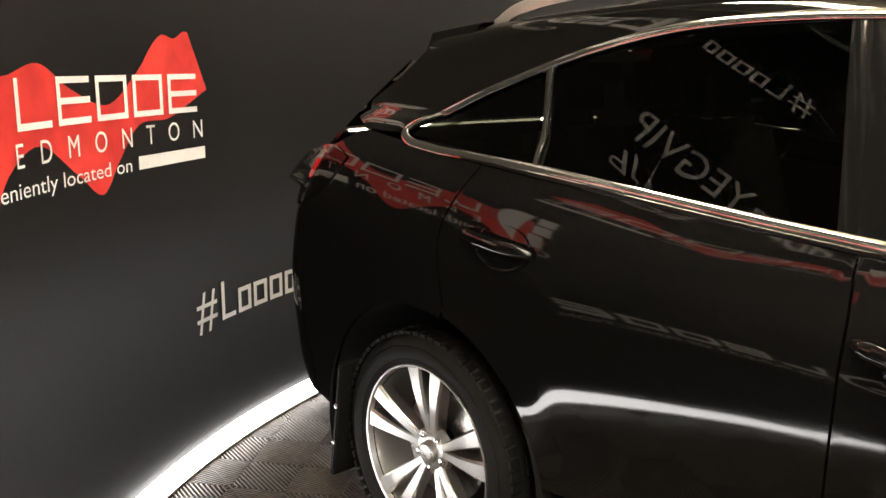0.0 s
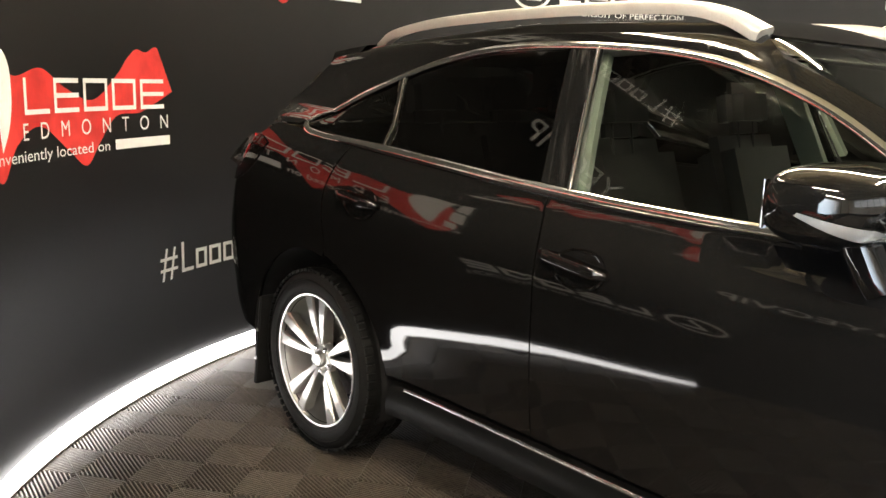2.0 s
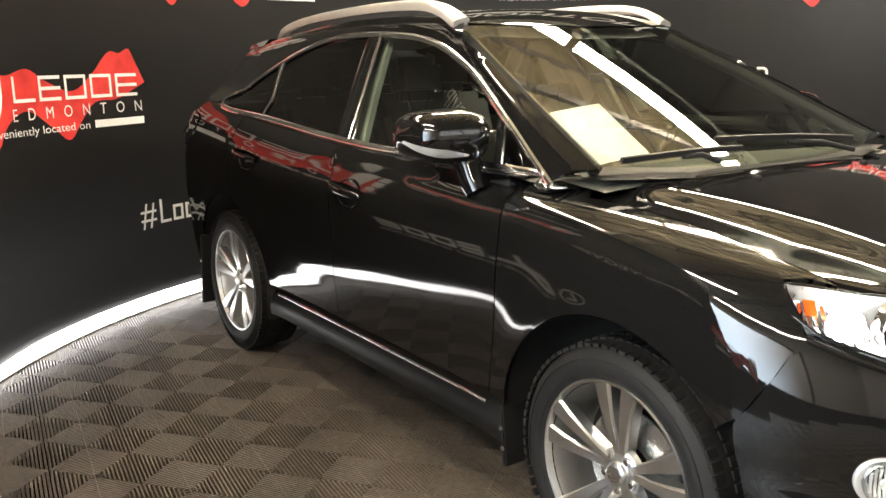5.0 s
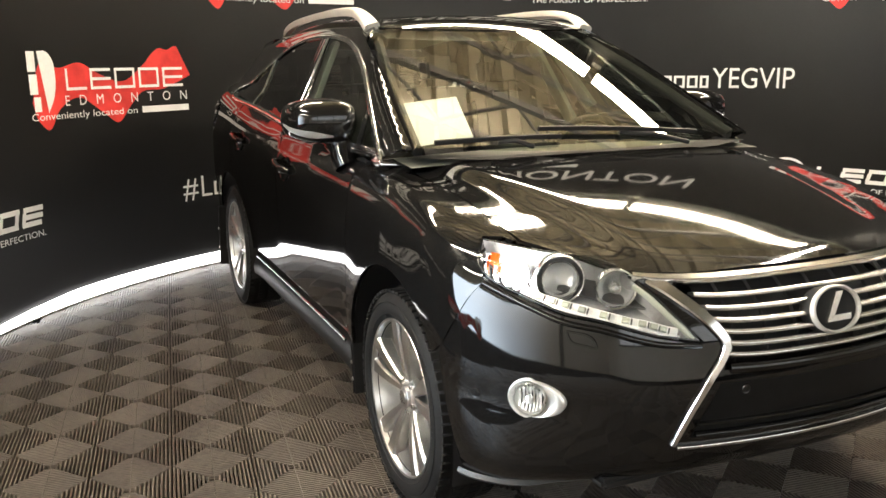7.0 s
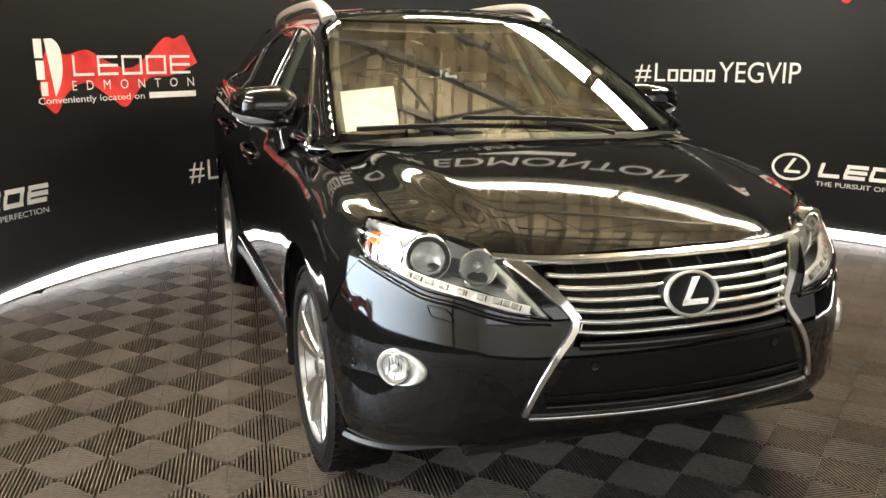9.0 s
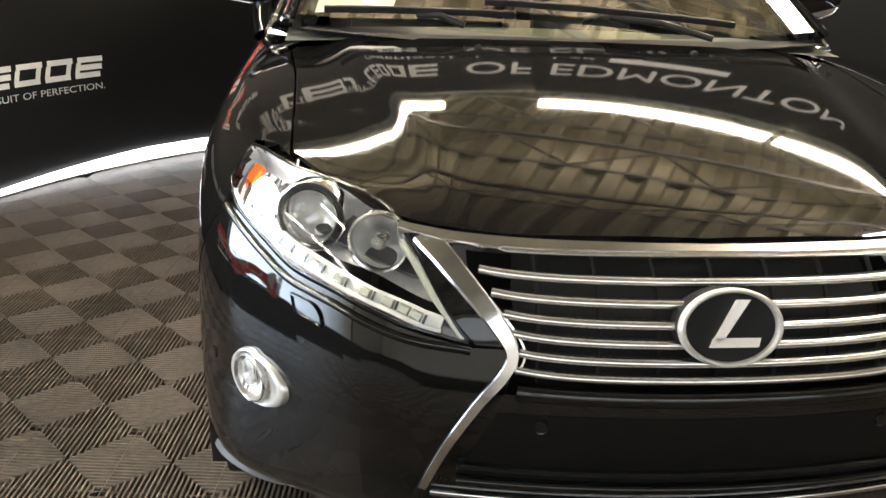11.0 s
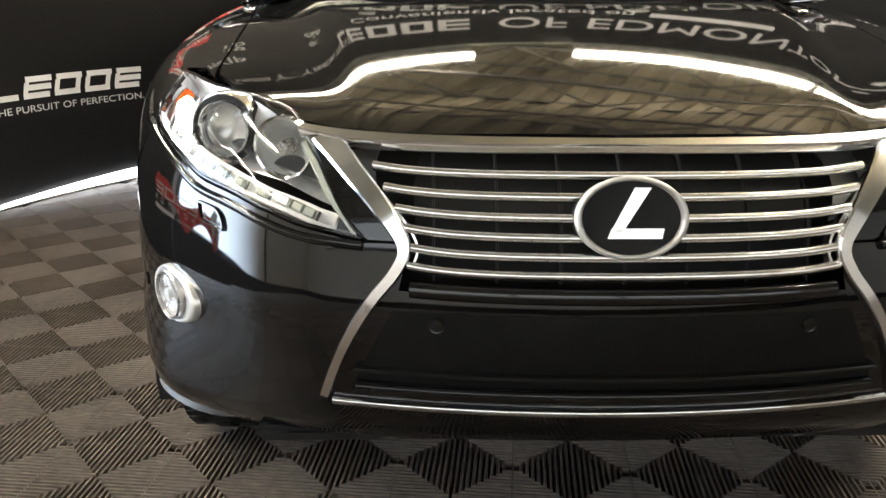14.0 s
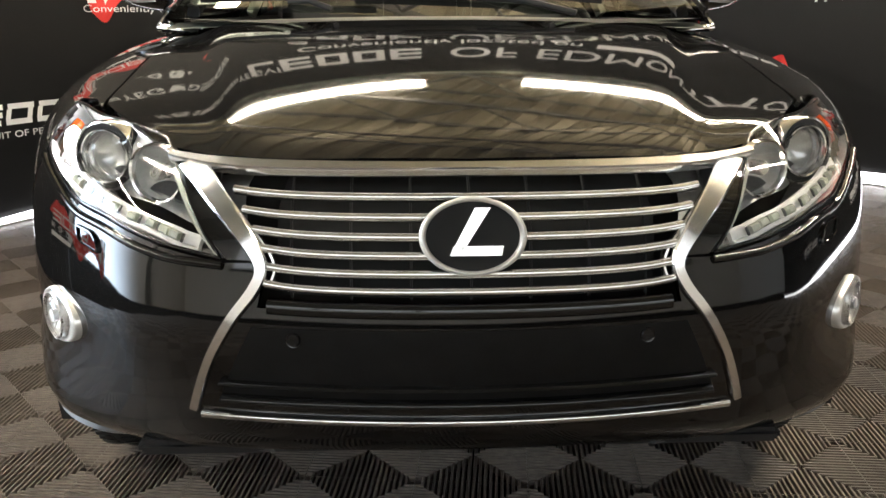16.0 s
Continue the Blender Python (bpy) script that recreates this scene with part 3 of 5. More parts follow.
def nose3(pts, field=body_low):
    """(angle in degrees towards the car's right, z) pairs put on the nose."""
    p = np.array(pts, float)
    a = np.radians(p[:, 0])
    way = np.c_[-np.cos(a), np.sin(a), 0 * a]
    eye = np.c_[AXIS + 1.6 * np.cos(a), -1.6 * np.sin(a), p[:, 1]]
    return meet(field, eye, way, 1.6)[0]


# ---- car: panels laid on the form ----
class Flat:
    """Parallel projection along a direction that points into the car."""
    def __init__(self, d):
        self.d = np.array(d, float) / np.linalg.norm(d)
        up = np.array((0, 0, 1.0)) if abs(self.d[2]) < 0.95 else np.array((1.0, 0, 0))
        self.u = np.cross(up, self.d)
        self.u /= np.linalg.norm(self.u)
        self.v = np.cross(self.d, self.u)

    def to2(self, p):
        return np.c_[p @ self.u, p @ self.v]

    def rays(self, q):
        eye = q[:, :1] * self.u + q[:, 1:] * self.v - 3.2 * self.d
        return eye, np.tile(self.d, (len(q), 1)), 5.0


class Nose:
    """Unrolling about the upright axis in the nose."""
    def to2(self, p):
        return np.c_[np.arctan2(-p[:, 1], p[:, 0] - AXIS) * 0.9, p[:, 2]]

    def rays(self, q):
        a = q[:, 0] / 0.9
        return np.c_[AXIS + 1.6 * np.cos(a), -1.6 * np.sin(a), q[:, 1]], np.c_[-np.cos(a), np.sin(a), 0 * a], 1.55


SIDE, TOP, DIAG, SCREENWAY, NOSE = Flat((0, 1, 0)), Flat((0, 0, -1)), Flat((0, 1, -0.9)), Flat((-0.42, 0, -0.9)), Nose()


def clip(poly, axis, limit, keep_low):
    out = []
    for i in range(len(poly)):
        a, b = poly[i - 1], poly[i]
        ina, inb = ((a[axis] <= limit) == keep_low) or a[axis] == limit, ((b[axis] <= limit) == keep_low) or b[axis] == limit
        if ina != inb:
            t = (limit - a[axis]) / (b[axis] - a[axis])
            out.append((a[0] + (b[0] - a[0]) * t, a[1] + (b[1] - a[1]) * t))
        if inb:
            out.append(b)
    return out


def fill(outline, step):
    """A grid clipped to the outline: welded points and faces."""
    poly = [tuple(map(float, p)) for p in outline]
    xs, ys = [p[0] for p in poly], [p[1] for p in poly]
    nx, ny = max(1, int((max(xs) - min(xs)) / step) + 1), max(1, int((max(ys) - min(ys)) / step) + 1)
    dx, dy = (max(xs) - min(xs)) / nx, (max(ys) - min(ys)) / ny
    index, verts, faces = {}, [], []

    def vid(p):
        key = (round(p[0], 5), round(p[1], 5))
        if key not in index:
            index[key] = len(verts)
            verts.append(p)
        return index[key]

    for i in range(nx):
        x0, x1 = min(xs) + i * dx, min(xs) + (i + 1) * dx
        strip_poly = clip(clip(poly, 0, x0, False), 0, x1, True)
        if len(strip_poly) < 3:
            continue
        for j in range(ny):
            y0, y1 = min(ys) + j * dy, min(ys) + (j + 1) * dy
            cell = clip(clip(strip_poly, 1, y0, False), 1, y1, True)
            ids = []
            for p in cell:
                k = vid(p)
                if k not in ids:
                    ids.append(k)
            if len(ids) >= 3:
                a = sum(verts[ids[m - 1]][0] * verts[ids[m]][1] - verts[ids[m]][0] * verts[ids[m - 1]][1] for m in range(len(ids)))
                if abs(a) > 1e-7:
                    faces.append(ids)
    return np.array(verts), faces


def panel(name, pts3, proj, material, parent=None, field=body, offset=0.0, depth=0.012, step=0.03, label="", mirror=False, inward=False):
    """A pressed panel: the outline pts3 seen along proj is filled and laid on the field, with a folded rim."""
    q, faces = fill(proj.to2(np.array(pts3, float)), step)
    eye, way, reach = proj.rays(q)
    p, _ = meet(field, eye, way, reach, 170, offset)
    nrm = normal_of(lambda x, y, z: field(x, y, z), p)
    a, b, c = p[faces[len(faces) // 2][0]], p[faces[len(faces) // 2][1]], p[faces[len(faces) // 2][2]]
    good = []
    for f in faces:
        cr = np.cross(p[f[1]] - p[f[0]], p[f[2]] - p[f[0]])
        m = sum(nrm[k] for k in f)
        good.append(f if (cr @ m > 0) != inward else f[::-1])
    count = {}
    for f in good:
        for k in range(len(f)):
            e = (f[k - 1], f[k])
            count[e] = count.get(e, 0) + 1
    rim = [e for e in count if (e[1], e[0]) not in count]
    verts = [tuple(v) for v in p]
    made = {}
    sharp = []
    if depth:
        for e in rim:
            for k in e:
                if k not in made:
                    made[k] = len(verts)
                    verts.append(tuple(p[k] - nrm[k] * depth))
            good.append([e[1], e[0], made[e[0]], made[e[1]]])
            sharp.append(frozenset(e))
    out = []
    for side in ((1, -1) if mirror else (1,)):
        vv = [(x, y * side, z) for x, y, z in verts]
        ff = good if side == 1 else [f[::-1] for f in good]
        ob = mesh_ob(name, vv, ff, material, parent, label=label)
        if sharp:
            ss = set(sharp)
            flags = [frozenset(ed.vertices) in ss for ed in ob.data.edges]
            at = ob.data.attributes.new("sharp_edge", "BOOLEAN", "EDGE")
            at.data.foreach_set("value", flags)
        out.append(ob)
    return out if mirror else out[0]


def flip(ob, name=None, parent=None):
    """The same part on the car's other side."""
    me = ob.data.copy()
    for v in me.vertices:
        v.co.y = -v.co.y
    me.flip_normals()
    o2 = new(name or ob.name.split(".")[0], me)
    o2.parent = parent or ob.parent
    if "label" in ob:
        tagged(o2, ob["label"])
    return o2


def on_side(pts, n=8, field=body):
    return side3(spline(pts, n), field)


def arc3(c, r, a0, a1, n=24):
    return side3([(c + r * math.cos(radians(a)), WZ + r * math.sin(radians(a))) for a in np.linspace(a0, a1, n)], body_low)


car = empty("car", (0, 0, 0.012))
tagged(car, "glossy black crossover car parked on ribbed grey tiles", "car")

# outlines of the flank, (x, z)
window_top = [(0.97, 1.112), (0.67, 1.290), (0.40, 1.432), (0.06, 1.532), (-0.374, 1.567), (-0.75, 1.556), (-1.035, 1.499), (-1.30, 1.405), (-1.52, 1.297)]
belt = [(x, float(belt_line(x)) + 0.004) for x in (-1.54, -1.3, -1.0, -0.7, -0.45, -0.2, 0.0, 0.25, 0.45, 0.7, 0.95)]
gap_mid = [(-0.250, 1.128), (-0.240, 1.01), (-0.240, 0.888), (-0.244, 0.718), (-0.246, 0.55), (-0.238, 0.425)]
gap_front = [(0.840, 1.085), (0.860, 0.977), (0.854, 0.80), (0.838, 0.60), (0.80, 0.425)]
gap_rear = [(-1.22, 1.195), (-1.27, 1.11), (-1.305, 1.03), (-1.302, 0.93), (-1.275, 0.815)]
R_ARCH = 0.450


def shift(pts, dx=0.0, dz=0.0):
    return [(x + dx, z + dz) for x, z in pts]


def belt_between(x0, x1, drop):
    return side3([(x, float(belt_line(x)) - drop) for x in np.linspace(x0, x1, 24)])


g = 0.0028
# front door
pts = np.vstack([belt_between(-0.250 + g, 0.840 - g, 0.012), on_side(shift(gap_front, -g)), side3([(x, 0.425) for x in np.linspace(0.79, -0.235, 24)]), on_side(shift(gap_mid, g))[::-1]])
fdoors = panel("front_door", pts, SIDE, PAINT, car, mirror=True)
# rear door
a1 = math.degrees(math.atan2(0.815 - WZ, -1.275 - WB))
low = np.vstack([side3([(x, 0.425) for x in np.linspace(-0.246, WB + R_ARCH + 0.02, 16)]), arc3(WB, R_ARCH + 0.012, 8, a1, 24)])
pts = np.vstack([belt_between(-1.22 + g, -0.250 - g, 0.012), on_side(shift(gap_mid, -g)), low, on_side(shift(gap_rear, g))[::-1]])
rdoors = panel("rear_door", pts, SIDE, PAINT, car, mirror=True)
# rear quarter with wheel arch
pts = np.vstack([on_side(shift(gap_rear, -g)), arc3(WB, R_ARCH, a1 + 1, 178, 40), side3([(-1.83, 0.36), (-1.95, 0.40), (-2.0, 0.6), (-2.01, 0.85), (-2.0, 1.0), (-1.94, 1.10), (-1.86, 1.20), (-1.74, 1.262)]), belt_between(-1.70, -1.22 - g, 0.012)])
panel("rear_quarter", pts, SIDE, PAINT, car, mirror=True)
# rear corner and bumper, tail of the car
CORNER = Flat((0.75, 0.66, 0))
cy = lambda y, z: meet(body, [(-3.2, y, z)], [(1.0, 0, 0)], 3.0, 150)[0][0]
pts = np.vstack([side3([(-1.835, 0.36), (-1.955, 0.40), (-2.005, 0.6), (-2.015, 0.85), (-2.005, 1.0)]), [cy(-0.62, 1.0), cy(-0.62, 0.7), cy(-0.62, 0.42)]])
panel("rear_bumper_corner", pts, CORNER, PAINT, car, mirror=True)
BACK = Flat((1, 0, 0))
pts = [cy(y, z) for y, z in [(-0.615, 0.42), (0.615, 0.42), (0.615, 0.72), (-0.615, 0.72)]]
panel("rear_bumper", pts, BACK, PAINT, car)
pts = [cy(y, z) for y, z in [(-0.615, 0.73), (0.615, 0.73), (0.615, 1.02), (0.76, 1.08), (0.70, 1.24), (-0.70, 1.24), (-0.76, 1.08), (-0.615, 1.02)]]
panel("tailgate", pts, BACK, PAINT, car)
pts = [cy(y, z) for y, z in [(-0.69, 1.25), (0.69, 1.25), (0.60, 1.47), (-0.60, 1.47)]]
panel("rear_window", pts, BACK, PRIVACY, car, depth=0)
# tail lamps wrap the corner
tl = np.vstack([on_side([(-1.74, 1.185), (-1.82, 1.215), (-1.95, 1.20)], 6), [cy(-0.80, 1.18), cy(-0.66, 1.16), cy(-0.64, 1.06), cy(-0.74, 1.01)], on_side([(-2.0, 1.01), (-1.90, 1.05), (-1.80, 1.12)], 6)])
for lamp in panel("tail_lamp", tl, CORNER, SMOKE, car, offset=0.006, depth=0.015, step=0.02, label="smoked tail lamp with a red core", mirror=True):
    lamp.visible_shadow = False
panel("tail_lamp_back", tl, CORNER, BOWL, car, offset=-0.02, depth=0.0, step=0.03, mirror=True)
red = side3([(-1.88, 1.10), (-1.99, 1.10), (-2.0, 1.16), (-1.90, 1.165)])
panel("tail_lamp_core", red, CORNER, REDLENS, car, offset=-0.006, depth=0.01, step=0.02, mirror=True)
# wings
hood_side = [(1.80, -0.712), (1.547, -0.716), (1.379, -0.722), (1.177, -0.742)]
a2 = 38
pts = np.vstack([top3(shift(spline(hood_side, 6), 0, -0.005), body_low), top3([(1.10, -0.758)], body_low), side3([(0.985, 1.106), (0.90, 1.110), (0.850, 1.113)], body_low), on_side(shift(gap_front, g)), side3([(0.80 + 0.02, 0.425)]), arc3(WF, R_ARCH, 173, a2, 44), side3([(1.74, 0.67), (1.80, 0.77), (1.84, 0.86)]), nose3([(58.0, 0.905), (60.8, 0.966)]), nose3([(57.3, 0.968), (53.5, 0.957)])])
panel("front_wing", pts, DIAG, PAINT, car, field=body_low, mirror=True)
# bonnet
half = np.vstack([spline([(2.128, 0.0), (2.112, -0.298), (2.080, -0.44), (2.030, -0.545)], 6), spline([(2.0, -0.575), (1.90, -0.655), (1.82, -0.708)], 4), spline(hood_side, 6)[1:], spline([(1.125, -0.735), (1.17, -0.5), (1.205, -0.25), (1.215, 0.0)], 6)])
other = half[::-1][1:-1] * np.array([1, -1])
panel("bonnet", top3(np.vstack([half, other]), body_low), TOP, PAINT, car, field=body_low, step=0.025)
# roof and side frames
rh = np.vstack([spline([(0.285, 0.0), (0.262, -0.3), (0.215, -0.52)], 6), spline([(0.0, -0.525), (-0.5, -0.525), (-1.1, -0.51), (-1.62, -0.475)], 6), spline([(-1.66, -0.46), (-1.70, -0.2), (-1.71, 0.0)], 4)])
panel("roof", top3(np.vstack([rh, rh[::-1][1:-1] * np.array([1, -1])])), TOP, PAINT, car, step=0.04)
wl = spline([(1.115, -0.738, 1.148), (0.83, -0.70, 1.29), (0.55, -0.648, 1.42), (0.20, -0.580, 1.555)], 8)
pts = np.vstack([on_side(window_top), side3([(-1.60, 1.268), (-1.72, 1.270), (-1.80, 1.30)]), [(-1.84, -0.70, 1.33), (-1.745, -0.668, 1.42), (-1.68, -0.62, 1.50)], top3(spline([(-1.62, -0.478), (-1.1, -0.513), (-0.5, -0.528), (0.0, -0.528), (0.20, -0.535)], 6)), wl[::-1][2:]])
panel("side_frame", pts, DIAG, PAINT, car, mirror=True)
# windscreen
base = spline([(1.10, -0.725, 1.15), (1.19, -0.40, 1.137), (1.235, 0, 1.13), (1.19, 0.40, 1.137), (1.10, 0.725, 1.15)], 6)
topl = spline([(0.205, 0.568, 1.558), (0.265, 0.3, 1.575), (0.285, 0, 1.58), (0.265, -0.3, 1.575), (0.205, -0.568, 1.558)], 6)
screen_glass = panel("windscreen", np.vstack([base, topl]), SCREENWAY, SCREEN, car, field=body_high, offset=-0.004, depth=0, step=0.05)
screen_glass.visible_shadow = False
cowl = np.vstack([base + np.array((0.02, 0, -0.03)), [(1.03, 0.70, 1.12), (1.12, 0, 1.10), (1.03, -0.70, 1.12)]])
bm = bmesh.new()
bm.faces.new([bm.verts.new(tuple(p)) for p in cowl])
part("cowl_panel", bm, PLASTIC, car)

# side windows, on the form of the cabin
win_top = spline(window_top, 8)
wtx = curve1([p[0] for p in window_top[::-1]], [p[1] for p in window_top[::-1]])


def window(name, x0b, x0t, x1b, x1t, glass_mat, doors):
    """Glass from x0 (rear) to x1 (front), at the belt (b) and at the top (t)."""
    bottom = [(x, float(belt_line(x)) + 0.006) for x in np.linspace(x0b, x1b, 16)]
    top = [(x, float(wtx(x)) - 0.010) for x in np.linspace(x1t, x0t, 20)]
    obs = panel(name, side3(bottom + top, body), SIDE, glass_mat, None, offset=-0.006, depth=0, step=0.06, mirror=True)
    for ob, d in zip(obs, doors):
        ob.parent = d
        ob.visible_shadow = False
    return obs


window("front_window", -0.165, -0.285, 0.735, 0.655, CLEAR, fdoors)
window("rear_window", -1.035, -1.140, -0.285, -0.400, PRIVACY, rdoors)
window("quarter_window", -1.525, -1.48, -1.068, -1.180, PRIVACY, (car, car))
window("corner_window", 0.775, 0.700, 0.94, 0.93, CLEAR, fdoors)


def post(name, xb, xt, width, material, doors, off=0.0):
    pts = [(xb + (xt - xb) * u, (float(belt_line(xb)) + 0.004) * (1 - u) + (float(wtx(xt)) - 0.004) * u) for u in np.linspace(0, 1, 12)]
    p = side3(pts)
    obs = [bar_along(name, p + normal_of(body, p) * off, normal_of(body, p), width, 0.006, material)]
    obs.append(flip(obs[0], name))
    for ob, d in zip(obs, doors):
        ob.parent = d


post("pillar_trim", -0.235, -0.335, 0.085, GLOSSB, fdoors, -0.004)
post("pillar_trim", -0.275, -0.392, 0.045, GLOSSB, rdoors, -0.004)
post("chrome_strip", -0.185, -0.302, 0.014, CHROME, fdoors, 0.001)
post("divider", -1.050, -1.160, 0.016, PLASTIC, rdoors, -0.002)
post("divider_edge", -1.042, -1.149, 0.007, CHROME, rdoors, 0.001)
post("divider", 0.755, 0.678, 0.035, GLOSSB, fdoors, -0.003)

# bright surround of the side windows
loop = np.vstack([on_side([(-1.44, 1.236), (-1.505, 1.245), (-1.543, 1.262), (-1.549, 1.280), (-1.523, 1.303), (-1.45, 1.336), (-1.38, 1.371)], 6)[:-1], on_side([(-1.38, 1.371)] + window_top[::-1][1:], 8), on_side([(0.97, 1.112), (1.005, 1.088), (0.93, 1.100)], 6)[1:-1], side3([(x, z - 0.002) for x, z in belt[::-1][:-2]] + [(-1.30, 1.226), (-1.38, 1.230)])])
nr = normal_of(body, loop)
sur = bar_along("window_surround", loop + nr * 0.001, nr, 0.024, 0.006, CHROME, car, closed=True)
flip(sur)
lowb = side3([(x, z - 0.016) for x, z in [(x, float(belt_line(x)) + 0.004) for x in np.linspace(-1.5, 0.9, 40)]])
nl = normal_of(body, lowb)
belt_seal = bar_along("belt_moulding", lowb + nl * 0.001, nl, 0.012, 0.005, GLOSSB, car)
flip(belt_seal)

# sills
sx = np.linspace(WB + 0.46, WF - 0.46, 40)
lip = side3([(x, 0.33) for x in sx])
nl = np.tile((0, -1.0, 0.25), (len(sx), 1))
sill = bar_along("sill", lip + np.array((0, 0.02, 0)), nl, 0.135, 0.032, INTAKEM, car, profile=[(-0.5, -0.8), (-0.48, 0.35), (-0.25, 0.95), (0.15, 1.0), (0.42, 0.55), (0.5, -0.8)])
flip(sill)
sl = side3([(x, 0.398) for x in np.linspace(-0.82, 0.80, 40)])
sill_strip = bar_along("sill_strip", sl + np.array((0, -0.014, 0)), nl, 0.013, 0.005, CHROME, car)
flip(sill_strip)

# front bumper
left = [(20.5, 0.672), (20.1, 0.72), (20.6, 0.742), (24.2, 0.742), (30.6, 0.762), (37.5, 0.791), (43.5, 0.804), (48.3, 0.828), (53.0, 0.852), (57.2, 0.872), (59.6, 0.80), (63.0, 0.70), (65.0, 0.645), (63.5, 0.52), (61.5, 0.40), (60.0, 0.30), (52, 0.305), (40, 0.33), (28, 0.36), (14, 0.385), (0, 0.39)]
outline = nose3(spline(left[:4], 3)).tolist() + nose3(spline(left[4:10], 5)).tolist() + nose3(spline(left[10:16], 5)).tolist() + nose3(spline(left[16:], 5)).tolist()
outline = np.array(outline)
mir = outline[::-1] * np.array((1, -1, 1))
topc = nose3([(a, 0.668) for a in (-14, -7, 0, 7, 14)])
bumper = panel("front_bumper", np.vstack([outline, mir[1:], topc]), NOSE, PAINT, car, field=body_low, offset=-0.0015, step=0.025)
wedge = nose3([(35.8, 0.912), (32.4, 0.892), (26.6, 0.848), (22.1, 0.786), (20.3, 0.748), (23.6, 0.748), (27.2, 0.806), (30.5, 0.858), (33.8, 0.892)], body_low)
panel("lamp_filler", wedge, NOSE, PAINT, car, field=body_low, step=0.02, mirror=True)

# rolled upper edge of the bumper under the lamps
ue = nose3(spline([(24.0, 0.738), (30.6, 0.748), (37.5, 0.776), (43.5, 0.789), (48.3, 0.813), (53.0, 0.838), (57.0, 0.860)], 6), body_low)
nu = normal_of(body_low, ue)
rolled = bar_along("bumper_edge", ue + nu * 0.001, nu, 0.016, 0.007, PAINT, bumper, profile=[(-0.5, -0.4), (-0.4, 0.25), (-0.15, 0.8), (0.15, 1.0), (0.4, 0.5), (0.5, -0.4)], sharp=80)
flip(rolled)

# lower intake plate between the bright legs, with lip
nz = lambda pts: nose3(pts, body_low)
lipc = nz([(a, 0.468) for a in np.linspace(-27, 27, 40)])
nl = normal_of(body_low, lipc)
bar_along("lip_strip", lipc + nl * 0.004, nl, 0.012, 0.006, CHROME, bumper)
for z, w in ((0.505, 0.016), (0.535, 0.010)):
    q = nz([(a, z) for a in np.linspace(-24.5, 24.5, 40)])
    bar_along("intake_rib", q + normal_of(body_low, q) * 0.002, normal_of(body_low, q), w, 0.012, GLOSSB, bumper, profile=[(-0.5, -0.5), (-0.45, 0.3), (-0.25, 0.8), (0.0, 1.0), (0.25, 0.8), (0.45, 0.3), (0.5, -0.5)], sharp=80)

# rolled upper edge of the bumper below the grille
sill = nz([(a, 0.671 + 0.004 * (abs(a) / 19.5) ** 4) for a in np.linspace(-19.5, 19.5, 40)])
ns = normal_of(body_low, sill)
bar_along("bumper_sill", sill - ns * 0.004, ns, 0.026, 0.010, PAINT, bumper, profile=[(-0.5, -1.5), (-0.5, 0.2), (-0.35, 0.75), (0.0, 1.0), (0.35, 0.75), (0.5, 0.2), (0.5, -1.5)], sharp=80)

# matt closed plate of the lower intake
plate = nz([(a, 0.640) for a in np.linspace(-21.0, 21.0, 15)] + [(a, 0.492) for a in np.linspace(25.2, -25.2, 15)])
panel("intake_plate", plate, NOSE, INTAKEM, bumper, field=body_low, offset=-0.0003, depth=0.0, step=0.04)

# grille
grille = empty("grille")
grille.parent = car
tagged(grille, "spindle grille with chrome bars")
gz = np.linspace(0.872, 0.672, 8)
back_pts = nz([(-24, 0.89), (0, 0.893), (24, 0.89), (21, 0.76), (20, 0.672), (0, 0.668), (-20, 0.672), (-21, 0.76)])
panel("grille_back", back_pts, NOSE, DARK, grille, field=body_low, offset=-0.075, depth=0.0, step=0.05)
half_w = curve1([0.66, 0.70, 0.76, 0.80, 0.88], [0.352, 0.347, 0.352, 0.375, 0.425])
for z in gz[1:-1]:
    w = float(half_w(z)) - 0.006
    ys = np.linspace(-w, w, 41)
    p = meet(body_low, np.c_[np.full(41, 3.2), ys, np.full(41, z)], np.tile((-1.0, 0, 0), (41, 1)), 2.0)[0]
    bend = 0.010 * (np.abs(ys) / w) ** 6
    p[:, 2] += bend
    p[:, 0] -= 0.010
    bar_along("slat", p, np.tile((1.0, 0, 0.25), (41, 1)), 0.0135, 0.012, SLATM, grille, profile=[(-0.5, -1.5), (-0.5, 0.6), (-0.2, 1.0), (0.2, 1.0), (0.5, 0.6), (0.5, -1.5)])
    bar_along("slat_edge", p + np.array((-0.010, 0, -0.007)), np.tile((1.0, 0, 0), (41, 1)), 0.006, 0.010, GLOSSB, grille)
for y in (-0.30, -0.20, -0.10, 0.0, 0.10, 0.20, 0.30):
    z = np.linspace(0.68, 0.87, 12)
    p = meet(body_low, np.c_[np.full(12, 3.2), np.full(12, y), z], np.tile((-1.0, 0, 0), (12, 1)), 2.0)[0]
    bar_along("upright", p + np.array((-0.035, 0, 0)), np.tile((1.0, 0, 0), (12, 1)), 0.004, 0.006, PLASTIC, grille)
# bright spindle frame
leg = nz(spline([(31.2, 0.886), (27.8, 0.857), (23.8, 0.811), (21.2, 0.768), (20.2, 0.735), (20.9, 0.700), (22.9, 0.650), (25.3, 0.575), (27.7, 0.478)], 8))
nl = normal_of(body_low, leg)
wid = np.interp(np.arange(len(leg)), [0, 18, 34, len(leg) - 1], [0.046, 0.031, 0.021, 0.016])
